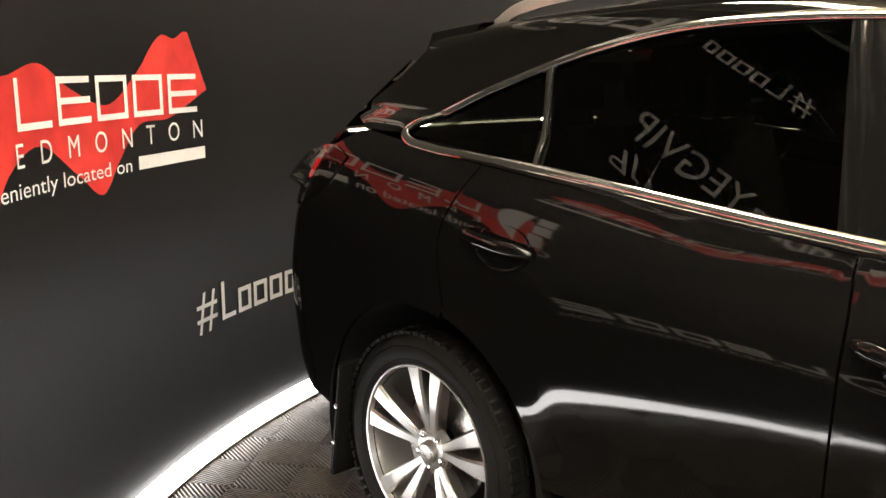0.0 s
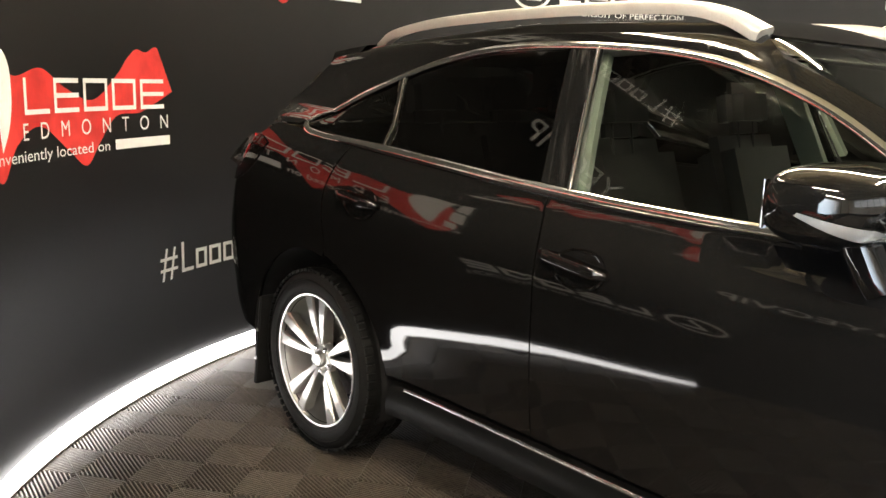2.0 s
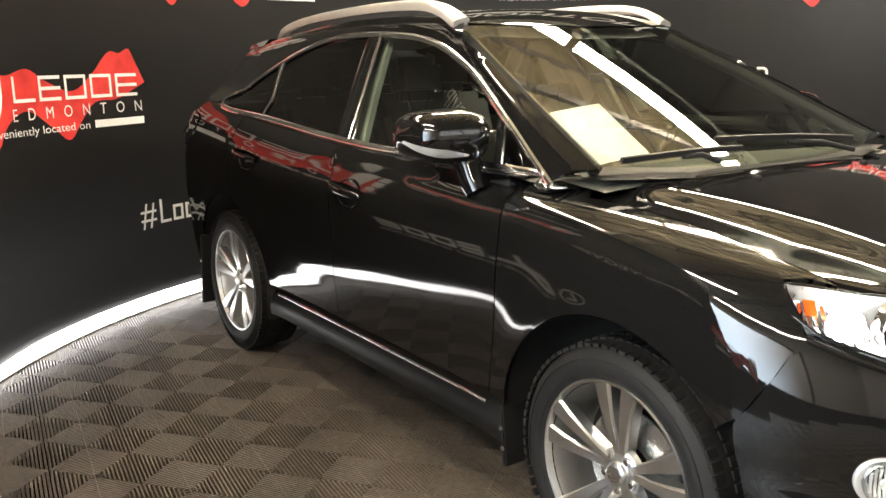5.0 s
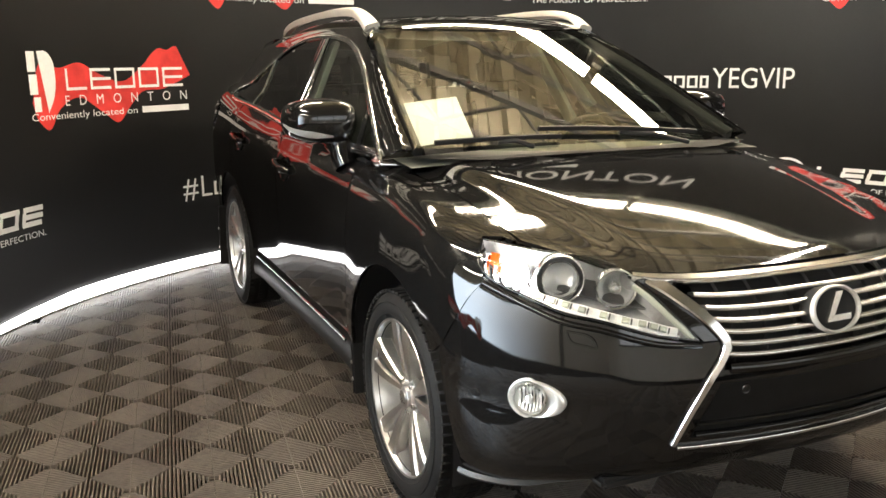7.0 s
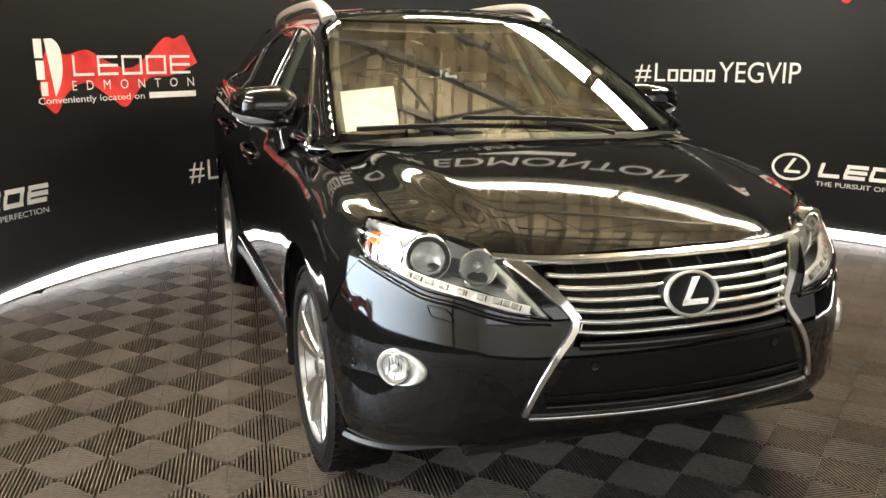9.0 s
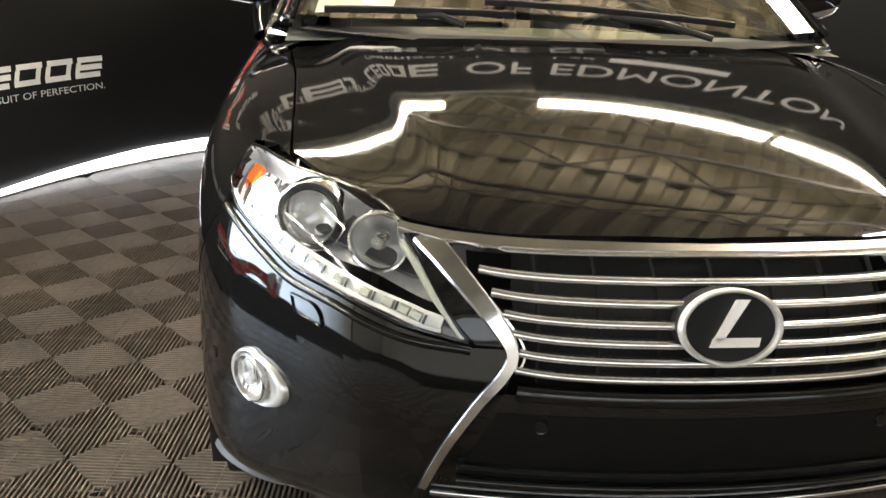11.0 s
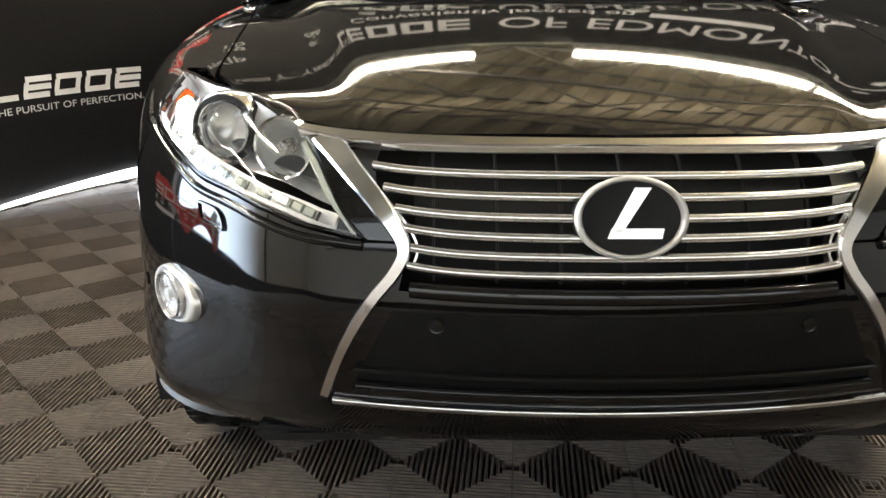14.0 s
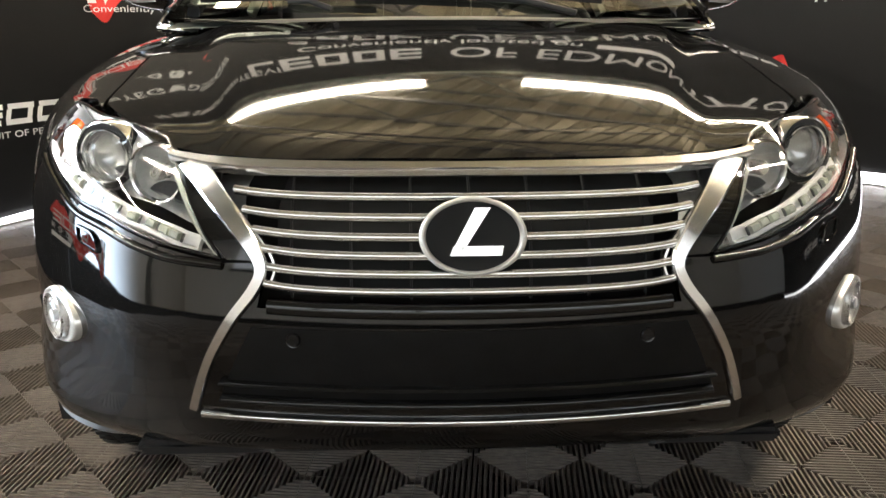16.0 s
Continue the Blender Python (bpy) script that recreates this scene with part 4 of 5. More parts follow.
leg_ob = bar_along("spindle_leg", leg + nl * 0.003, nl, wid, 0.007, FRAMEM, grille, profile=[(-0.5, -1.0), (-0.5, 0.5), (-0.40, 1.0), (0.40, 1.0), (0.5, 0.5), (0.5, -1.0)], sharp=25)
flip(leg_ob)
inner = leg[10:38] + np.c_[np.zeros(28), np.full(28, 0.020), np.zeros(28)] - nl[10:38] * 0.012
inner_ob = bar_along("inner_frame", inner, nl[10:38], 0.006, 0.010, SLATM, grille)
flip(inner_ob)
ys = np.linspace(-0.52, 0.52, 61)
tb = meet(body_low, np.c_[np.full(61, 3.2), ys, 0.880 + 0.012 * (np.abs(ys) / 0.52) ** 6], np.tile((-1.0, 0, 0), (61, 1)), 2.0)[0]
nl = normal_of(body_low, tb)
bar_along("top_bar", tb + nl * 0.006, nl, np.interp(np.abs(ys), [0, 0.40, 0.52], [0.019, 0.024, 0.014]), 0.010, FRAMEM, grille, profile=[(-0.5, -1.0), (-0.5, 0.5), (-0.40, 1.0), (0.40, 1.0), (0.5, 0.5), (0.5, -1.0)], sharp=25)
# oval emblem
em = empty("emblem", (2.235, 0, 0.785))
em.parent = grille
EM = pose(2.252, 0, 0.790, 0, -14, 0) @ Matrix.Diagonal((1, 0.85, 0.85, 1))


def oval(name, ry, rz, w, x0, h, material):
    v, f, n = [], [], 56
    for i in range(n):
        a = 2 * math.pi * i / n
        for k, hh in ((1, 0), (1, 0.6 * h), ((ry - 0.3 * w) / ry, h), ((ry - 0.7 * w) / ry, h), ((ry - w) / ry, 0.6 * h), ((ry - w) / ry, 0)):
            v.append(EM @ Vector((x0 + hh, ry * k * math.cos(a), rz * k * math.sin(a))))
    for i in range(n):
        j = (i + 1) % n
        for k in range(5):
            f.append((i * 6 + k, j * 6 + k, j * 6 + k + 1, i * 6 + k + 1))
    return mesh_ob(name, v, f, material, grille)


bm = bmesh.new()
ring_v = [bm.verts.new(EM @ Vector((0.012, 0.10 * math.cos(t), 0.073 * math.sin(t)))) for t in np.linspace(0, 2 * math.pi, 49)[:-1]]
bm.faces.new(ring_v)
r2 = bmesh.ops.extrude_face_region(bm, geom=bm.faces[:])
for vv in [e for e in r2["geom"] if isinstance(e, bmesh.types.BMVert)]:
    vv.co -= EM.to_3x3() @ Vector((0.04, 0, 0))
part("emblem_plate", bm, DARK, grille, "gloss black oval emblem plate")
oval("emblem_ring", 0.103, 0.076, 0.013, 0.010, 0.014, RAILM)
bm = bmesh.new()
for shape in ([(-0.047, -0.038), (0.058, -0.038), (0.062, -0.019), (-0.040, -0.019)], [(-0.047, -0.036), (-0.018, -0.026), (0.036, 0.056), (0.004, 0.056)]):
    lo = [bm.verts.new(EM @ Vector((0.010, y, z))) for y, z in shape]
    hi = [bm.verts.new(EM @ Vector((0.020, y * 0.94 , z * 0.97))) for y, z in shape]
    bm.faces.new(hi)
    for k in range(4):
        bm.faces.new((lo[k - 1], lo[k], hi[k], hi[k - 1]))
bmesh.ops.recalc_face_normals(bm, faces=bm.faces)
part("emblem_mark", bm, SLATM, grille, "angled chrome mark")
bpy.data.objects.remove(em)

# ---- head lamps ----
lens_top = [(60.4, 0.960), (57.3, 0.957), (51.1, 0.946), (44.4, 0.938), (38.6, 0.924), (35.0, 0.903), (30.8, 0.862), (27.4, 0.810), (24.2, 0.750)]
lens_low = [(30.6, 0.768), (37.5, 0.798), (43.5, 0.811), (48.3, 0.835), (55.1, 0.869), (59.0, 0.905)]


def head_lamp():
    h = empty("head_lamp")
    h.parent = car
    tagged(h, "clear head lamp with projector, reflector and a row of light pieces")
    o = nose3(spline(lens_top, 5).tolist() + spline(lens_low, 5).tolist(), body_low)
    cover = panel("lamp_cover", o, NOSE, LENS, h, field=body_low, offset=0.002, depth=0, step=0.025)
    cover.visible_shadow = False
    panel("lamp_bowl", o, NOSE, BOWL, h, field=body_low, offset=-0.10, depth=0, step=0.025)
    edge = np.vstack([o, o[:1]])
    # side walls of the housing
    nn = normal_of(body_low, o)
    deep = o - nn * 0.11
    n = len(o)
    mesh_ob("lamp_wall", list(o - nn * 0.002) + list(deep), [(i, (i + 1) % n, n + (i + 1) % n, n + i) for i in range(n)], BOWL, h, smooth=False)
    bar_along("lamp_seal", o, nn, 0.006, 0.002, GLOSSB, h, closed=True)

    def bowl(name, at, way, prof, material, label=""):
        d = Vector(way).normalized()
        rot = d.to_track_quat("Y", "Z").to_matrix().to_4x4()
        return lathe(name, prof, material, h, 40, Matrix.Translation(at) @ rot, label)

    out_way = (1.0, -0.35, 0.02)
    c = (1.968, -0.672, 0.880)
    bowl("projector_bezel", c, out_way, [(0.067, -0.03), (0.067, 0.000), (0.065, 0.004), (0.062, 0.001), (0.061, -0.02)], CHROME)
    bowl("projector_shade", c, out_way, [(0.061, -0.012), (0.052, -0.016)], MASKM)
    bowl("projector_ring", c, out_way, [(0.053, -0.02), (0.052, 0.004), (0.050, 0.008), (0.046, 0.004), (0.042, -0.025)], CHROME)
    bowl("projector_lens", c, out_way, [(0.041, -0.012)] + [(0.041 * math.cos(t), -0.012 + 0.030 * math.sin(t)) for t in np.linspace(0.1, 1.55, 10)], LENS, "glass projector lens").visible_shadow = False
    bowl("projector_reflector", c, out_way, [(0.042, -0.022), (0.030, -0.034), (0.0005, -0.040)], REFLM)
    c2 = (2.055, -0.555, 0.862)
    bowl("reflector", c2, out_way, [(0.050, 0.0)] + [(0.050 * math.cos(t), -0.045 * math.sin(t)) for t in np.linspace(0.1, 1.5, 9)], REFLM)
    bowl("reflector_rim", c2, out_way, [(0.055, -0.01), (0.054, 0.006), (0.050, 0.004), (0.049, -0.01)], CHROME)
    bowl("bulb_cap", c2, out_way, [(0.014, -0.03), (0.014, 0.0), (0.010, 0.006), (0.0005, 0.008)], SATIN)
    mk = nose3([(45.0, 0.925), (38.6, 0.908), (34.5, 0.880), (31.0, 0.845), (28.6, 0.800), (34.0, 0.815), (41.0, 0.836), (46.0, 0.850)], body_low)
    panel("lamp_mask", mk, NOSE, MASKM, h, field=body_low, offset=-0.075, depth=0.01, step=0.02)
    # chrome side reflector with amber piece
    sr = nose3([(59.5, 0.945), (53.5, 0.940), (52.0, 0.845), (56.0, 0.880)], body_low)
    panel("side_reflector", sr, NOSE, CHROME, h, field=body_low, offset=-0.045, depth=0.01, step=0.02)
    for k in range(6):
        fa = 58.6 - 1.7 * k
        col = nose3(spline([(fa, 0.940 - 0.002 * k), (fa - 0.6, 0.905 - 0.004 * k), (fa - 1.6, 0.872 - 0.005 * k)], 4), body_low)
        nc = normal_of(body_low, col)
        bar_along("reflector_facet", col - nc * (0.026 + 0.002 * k), nc, 0.020, 0.010, CHROME, h, profile=[(-0.5, -0.6), (-0.4, 0.4), (0.0, 1.0), (0.4, 0.4), (0.5, -0.6)])
    am = nose3([(58.0, 0.930), (56.4, 0.928), (56.0, 0.902), (57.4, 0.906)], body_low)
    panel("amber_marker", am, NOSE, AMBER, h, field=body_low, offset=-0.020, depth=0.012, step=0.02)
    # light row along the lower edge
    base_row = nose3(spline([(51.0, 0.858), (46.0, 0.838), (40.0, 0.822), (33.0, 0.800), (27.0, 0.772)], 6), body_low)
    nb = normal_of(body_low, base_row)
    bar_along("light_row_tray", base_row - nb * 0.028, nb, 0.028, 0.008, TRAYM, h)
    bar_along("light_row_lip", base_row - nb * 0.014 - np.array((0, 0, 0.013)), nb, 0.010, 0.008, TRAYM, h)
    row = nose3(spline([(48.5, 0.848), (42.0, 0.828), (33.0, 0.801), (28.5, 0.780)], 9), body_low)
    nb = normal_of(body_low, row)
    for k in range(1, 27, 3):
        b = row[k] - nb[k] * 0.012
        t = (row[min(k + 1, len(row) - 1)] - row[k - 1])
        t /= np.linalg.norm(t)
        bar_along("light_piece", [b - t * 0.009, b, b + t * 0.009], [nb[k]] * 3, 0.016, 0.009, LEDPIECE, h, profile=[(-0.5, -0.6), (-0.5, 0.3), (-0.3, 0.8), (0.3, 0.8), (0.5, 0.3), (0.5, -0.6)])
        bar_along("row_divider", [b + t * 0.0135, b + t * 0.0155, b + t * 0.0175], [nb[k]] * 3, 0.016, 0.002, MASKM, h)
    tipw = nose3(spline([(24.8, 0.755), (27.6, 0.806), (30.6, 0.853), (33.5, 0.885)], 6), body_low)
    nb = normal_of(body_low, tipw)
    bar_along("edge_light_guide", tipw - nb * 0.018, nb, 0.012, 0.008, LEDPIECE, h)
    return h


LIPM = grain(mat('grey_lip_plastic', rough=0.45), 300, (0.05, 0.05, 0.05), (0.075, 0.075, 0.075))
LEDPIECE = mat("clear_acrylic", (0.80, 0.83, 0.72), 0.08, Transmission_Weight=0.5)
right_lamp = head_lamp()
LAMP_GLARE = glow("side_light", (1.0, 0.98, 0.95), 7.0)
left_lamp = empty("head_lamp")
left_lamp.parent = car
tagged(left_lamp, right_lamp["label"])
for o in list(right_lamp.children):
    flip(o, None, left_lamp).visible_shadow = o.visible_shadow


# glowing disc added for the white glare beside the right projector
way = Vector((0.62, -0.78, 0.0)).normalized()
spot = Vector(nose3([(52.6, 0.886)], body_low)[0]) - way * 0.022
lathe("side_light", [(0.040, -0.004), (0.034, 0.008), (0.018, 0.015), (0.0005, 0.017)], LAMP_GLARE, right_lamp, 28, Matrix.Translation(spot) @ way.to_track_quat("Y", "Z").to_matrix().to_4x4(), "glowing disc added inside the lamp for its white glare")
lipp = nose3(spline([(61.0, 0.285), (54, 0.285), (46, 0.295), (36, 0.322), (24, 0.350)], 8), body_low)
nlp = normal_of(body_low, lipp)
lip_ob = bar_along("front_lip", lipp + nlp * 0.002, nlp, np.interp(np.arange(len(lipp)), [0, 12, len(lipp) - 1], [0.085, 0.07, 0.015]), 0.012, LIPM, bumper)
flip(lip_ob)

# ---- fog lamps, washers, sensors ----
FOGM = mat("bright_metal_coating", (0.86, 0.85, 0.82), 0.30, Metallic=0.7)


def fog_lamp():
    h = empty("fog_lamp")
    h.parent = car
    tagged(h, "round fog lamp in a bright teardrop surround")
    c = Vector(nose3([(47.8, 0.580)], body_low)[0])
    d = Vector(normal_of(body_low, nose3([(46.0, 0.580)], body_low))[0])
    d = Vector((d.x, d.y, 0.0)).normalized()
    m = Matrix.Translation(c + d * 0.008) @ d.to_track_quat("Y", "Z").to_matrix().to_4x4()
    # teardrop surround, wider towards the middle of the car
    v, n = [], 48
    for i in range(n):
        t = 2 * math.pi * i / n
        ct, st = math.cos(t), math.sin(t)
        ox, oz = (0.060 if ct > 0 else 0.094) * ct, (0.053 if ct > 0 else 0.048) * st
        for k, y in ((1.06, -0.06), (1.04, -0.002), (1.0, 0.004)):
            v.append(m @ Vector((ox * k, y, oz * k)))
        v.append(m @ Vector((0.5 * ox + 0.5 * 0.047 * ct, 0.001, 0.5 * oz + 0.5 * 0.047 * st)))
        v.append(m @ Vector((0.046 * ct, -0.006, 0.046 * st)))
    mesh_ob("surround", v, [(i * 5 + k, (i + 1) % n * 5 + k, (i + 1) % n * 5 + k + 1, i * 5 + k + 1) for i in range(n) for k in range(4)], FOGM, h)
    lathe("ring", [(0.047, -0.02), (0.047, 0.006), (0.044, 0.009), (0.041, 0.003)], SATIN, h, 40, m)
    lathe("reflector", [(0.042, 0.003)] + [(0.042 * math.cos(t), 0.003 - 0.022 * math.sin(t)) for t in np.linspace(0.1, 1.5, 8)], FOGM, h, 40, m)
    for k in range(-3, 4):
        z = 0.036 * math.sqrt(1 - (k / 4) ** 2)
        zs = np.linspace(-z, z, 7)
        flute = [m @ Vector((k * 0.0095, -0.013 + 0.014 * (abs(k) / 4) ** 2 + 8.0 * q * q, q)) for q in zs]
        bar_along("reflector_flute", [tuple(p) for p in flute], [tuple(d)] * 7, 0.007, 0.004, FOGM, h)
    lathe("bulb_shield", [(0.013, 0.0), (0.012, 0.010), (0.0005, 0.013)], REFLM, h, 24, m)
    lens = lathe("lens", [(0.041, 0.006)] + [(0.041 * math.cos(t), 0.006 + 0.010 * math.sin(t)) for t in np.linspace(0.1, 1.56, 8)], LENS, h, 40, m)
    lens.visible_shadow = False
    return h


fr = fog_lamp()
fl = empty("fog_lamp")
fl.parent = car
tagged(fl, fr["label"])
for o in list(fr.children):
    flip(o, None, fl).visible_shadow = o.visible_shadow
wa = nose3(spline([(42.9, 0.768), (41.0, 0.766), (39.9, 0.763), (39.0, 0.752), (38.6, 0.733), (40.0, 0.736), (41.9, 0.741), (42.5, 0.752), (42.9, 0.768)], 3)[:-1], body_low)
nn = normal_of(body_low, wa)
w1 = bar_along("washer_gap", wa + nn * 0.001, nn, 0.005, 0.004, PAINT, bumper, closed=True)
flip(w1)
panel("washer_cover", wa, NOSE, PAINT, bumper, field=body_low, offset=0.0015, depth=0.004, step=0.02, mirror=True)
for sgn in (-1, 1):
    for a, z in ((17.0, 0.620), (57.0, 0.56)):
        c = Vector(nose3([(a * -sgn, z)], body_low)[0])
        nn = Vector(normal_of(body_low, np.array([c]))[0])
        m = Matrix.Translation(c) @ nn.to_track_quat("Y", "Z").to_matrix().to_4x4()
        lathe("parking_sensor", [(0.0130, -0.004), (0.0130, 0.0012), (0.0112, 0.0004), (0.0102, 0.002), (0.0005, 0.0024)], GLOSSB, bumper, 28, m)

# ---- wheels ----
def wheel(x, side):
    w = empty("wheel", (x, side * WY, WZ))
    w.parent = car
    tagged(w, "silver alloy wheel with five pairs of spokes")
    W2 = 0.112
    prof = [(0.252, -0.085), (0.268, -0.104), (0.295, -0.116), (0.325, -0.113), (0.350, -0.098), (0.362, -0.075), (0.3645, -0.05), (0.365, 0.0)]
    prof = prof + [(r, -o) for r, o in prof[-2::-1]]
    tyre = lathe("tyre", prof, RUBBER, w, 96, sharp=60)
    # tread blocks on the shoulder
    bm = bmesh.new()
    for i in range(72):
        a = 2 * math.pi * i / 72
        for o in (-0.088, -0.03, 0.03, 0.088):
            m = Matrix.Rotation(a + (0.02 if o > 0 else 0), 4, "Y") @ Matrix.Translation((0.3585 if abs(o) > 0.05 else 0.365, o, 0))
            bmesh.ops.create_cube(bm, size=1, matrix=m @ Matrix.Diagonal((0.010, 0.036, 0.022, 1)))
    tagged(part("tread", bm, RUBBER, tyre), "black rubber tread blocks", kind="stuff")
    for r in (0.282, 0.322):
        lathe("sidewall_line", [(r - 0.002, -0.110), (r, -0.1165 if r > 0.3 else -0.1125), (r + 0.002, -0.112)], RUBBER, tyre, 96)
    rim = lathe("rim", [(0.264, 0.085), (0.264, -0.090), (0.268, -0.101), (0.265, -0.107), (0.259, -0.105), (0.255, -0.090), (0.246, -0.06), (0.236, 0.05), (0.21, 0.085)], ALLOY, w, 80)
    lathe("brake_disc", [(0.165, -0.01), (0.165, -0.016), (0.06, -0.016)], SATIN, w, 56)
    lathe("wheel_back", [(0.21, 0.03), (0.0005, 0.03)], DARK, w, 40)
    # spokes
    bm = bmesh.new()
    for k in range(5):
        for s in (-1, 1):
            base = math.radians(90 + 72 * k)
            pts = []
            for r, da, hw, o in ((0.045, 8, 0.012, -0.070), (0.090, 10.0, 0.0135, -0.080), (0.145, 11.0, 0.018, -0.090), (0.200, 11.0, 0.0235, -0.097), (0.256, 11.0, 0.030, -0.100)):
                a = base + math.radians(da * s)
                er, et = Vector((math.cos(a), 0, math.sin(a))), Vector((-math.sin(a), 0, math.cos(a)))
                pts.append([er * r + et * hw * q + Vector((0, o + d, 0)) for q, d in ((-0.9, 0.045), (-1, 0.008), (-0.75, 0), (0.75, 0), (1, 0.008), (0.9, 0.045))])
            vs = [[bm.verts.new(p) for p in ring_] for ring_ in pts]
            for i in range(len(vs) - 1):
                for j in range(5):
                    bm.faces.new((vs[i][j], vs[i][j + 1], vs[i + 1][j + 1], vs[i + 1][j]))
    bmesh.ops.recalc_face_normals(bm, faces=bm.faces)
    part("spokes", bm, ALLOY, rim)
    lathe("hub", [(0.072, -0.045), (0.070, -0.066), (0.058, -0.072), (0.034, -0.074), (0.033, -0.086), (0.027, -0.090), (0.0005, -0.091)], ALLOY, w, 40)
    for k in range(5):
        a = math.radians(54 + 72 * k)
        m = Matrix.Translation((0.052 * math.cos(a), -0.070, 0.052 * math.sin(a)))
        lathe("wheel_nut", [(0.013, 0.02), (0.013, -0.004), (0.0115, -0.004), (0.0115, 0.004), (0.008, 0.004), (0.008, -0.010), (0.0005, -0.011)], CHROME, rim, 12, m)
    lathe("hub_cap", [(0.026, -0.088), (0.024, -0.0925), (0.0005, -0.0935)], SATIN, rim, 28)
    if side > 0:
        w.rotation_euler = (0, 0, math.pi)
    return w


wheel(WB, -1)
wheel(WF, -1)
wheel(WB, 1)
wheel(WF, 1)
for sgn in (-1, 1):
    for x in (WB, WF):
        a = np.linspace(-0.25, math.pi + 0.25, 33)
        v, f = [], []
        for t in a:
            for r, y in ((R_ARCH + 0.004, 0.90), (R_ARCH + 0.012, 0.55), (0.10, 0.55)):
                v.append((x + r * math.cos(t), sgn * y, WZ + r * math.sin(t)))
        for i in range(len(a) - 1):
            for k in range(2):
                f.append((i * 3 + k, i * 3 + k + 1, i * 3 + 4 + k, i * 3 + 3 + k))
        mesh_ob("wheel_house", v, f, PLASTIC, car)
    # mud flaps
    for x, z0, h, w, tilt in ((WB - 0.40, 0.15, 0.40, 0.105, 8), (WF - 0.44, 0.21, 0.20, 0.075, -6)):
        flap = box("mud_flap", (-0.010, -w, 0), (0.010, w, h), RUBBER, car, 0.005, m=pose(x, sgn * 0.83, z0, 0, tilt, 0))
        for zz in (0.3, 0.62):
            lathe("flap_screw", [(0.008, 0.0), (0.007, -0.004), (0.0005, -0.005)], SATIN, flap, 12, pose(x + zz * h * math.sin(radians(tilt)), sgn * (0.83 + w), z0 + zz * h, 0, 0, 0 if sgn < 0 else 180))
# dark core behind the gaps and the floor pan
core = np.vstack([side3([(x, 0.42) for x in np.linspace(WB + 0.46, WF - 0.46, 10)], body_low), side3([(WF - 0.44, 0.6), (WF - 0.2, 0.86), (1.6, 0.84), (1.6, 0.99), (1.0, 1.04), (0, 1.06), (-1.0, 1.10), (-1.9, 1.15), (-1.9, 0.86), (-1.6, 0.86), (-1.2, 0.86), (WB + 0.46, 0.6)], body_low)])
panel("inner_shell", core, SIDE, DARK, car, field=body_low, offset=-0.022, depth=0, step=0.1, mirror=True)
box("floor_pan", (-2.05, -0.56, 0.30), (1.95, 0.56, 0.34), DARK, car)
box("engine_block", (1.0, -0.5, 0.34), (1.98, 0.5, 0.86), DARK, car)
box("undertray", (1.75, -0.62, 0.33), (2.12, 0.62, 0.36), PLASTIC, car, 0.01)

# ---- door handles ----
def handle(xc, zc, door, door_l):
    L = 0.115
    pts = side3([(xc + t * L, zc + 0.012 - 0.028 * ((t + 1) / 2) ) for t in np.linspace(-1, 1, 13)])
    nn = normal_of(body, pts)
    lift = 0.032 * (1 - np.linspace(-1, 1, 13) ** 4)
    o = bar_along("door_handle", pts + nn * (lift[:, None] + 0.004), nn, np.interp(np.linspace(-1, 1, 13), [-1, -0.8, 0.8, 1], [0.020, 0.030, 0.030, 0.020]), 0.010, PAINT, door)
    flip(o, None, door_l)
    c = Vector(side3([(xc + 0.02, zc - 0.012)])[0])
    nv = Vector(normal_of(body, np.array([c]))[0])
    m = Matrix.Translation(c + nv * 0.001) @ nv.to_track_quat("Y", "Z").to_matrix().to_4x4() @ Matrix.Diagonal((1.25, 1, 0.8, 1))
    cup = lathe("handle_cup", [(0.074, 0.0010), (0.070, 0.0016), (0.060, -0.006), (0.0005, -0.026)], PAINT, door, 32, m)
    flip(cup, None, door_l)


handle(-0.10, 0.975, fdoors[0], fdoors[1])
handle(-1.10, 1.030, rdoors[0], rdoors[1])

# ---- mirrors ----
def mirror_point(u, a, off=0.0):
    """u runs from the outer (-1) to the inner (1) end, a round the shell: 0 ahead, a quarter turn up."""
    r = max(1 - abs(u) ** 3.2, 0.0) ** 0.42 + off / 0.09
    ca, sa = math.cos(a), math.sin(a)
    sx = abs(ca) ** 0.8 * (1 if ca > 0 else -1)
    sz = abs(sa) ** 0.72 * (1 if sa > 0 else -1)
    high = (0.082 + 0.006 * u) if sa > 0 else (0.074 + 0.030 * (u + 1) / 2)
    return (0.545 + (0.150 if ca > 0 else 0.070) * sx * r + 0.045 * (u + 1) / 2, -0.915 + 0.140 * u, 1.226 + high * sz * r)


def mirror_body():
    n, k = 21, 28
    v = [mirror_point(-1 + 2 * i / (n - 1), 2 * math.pi * j / k) for i in range(n) for j in range(k)]
    f = [(i * k + j, i * k + (j + 1) % k, i * k + k + (j + 1) % k, i * k + k + j) for i in range(n - 1) for j in range(k)]
    return v, f


v, f = mirror_body()
mir_r = mesh_ob("door_mirror", v, f, PAINT, car, label="black door mirror with a clear turn signal")
mir_l = flip(mir_r)
us = np.linspace(-0.99, 0.15, 16)
sv = [mirror_point(u, -0.50 + 0.8 * d * (1 - 0.8 * max(u + 0.4, 0) / 0.55), 0.003) for u in us for d in (-0.26, -0.1, 0.1, 0.26)]
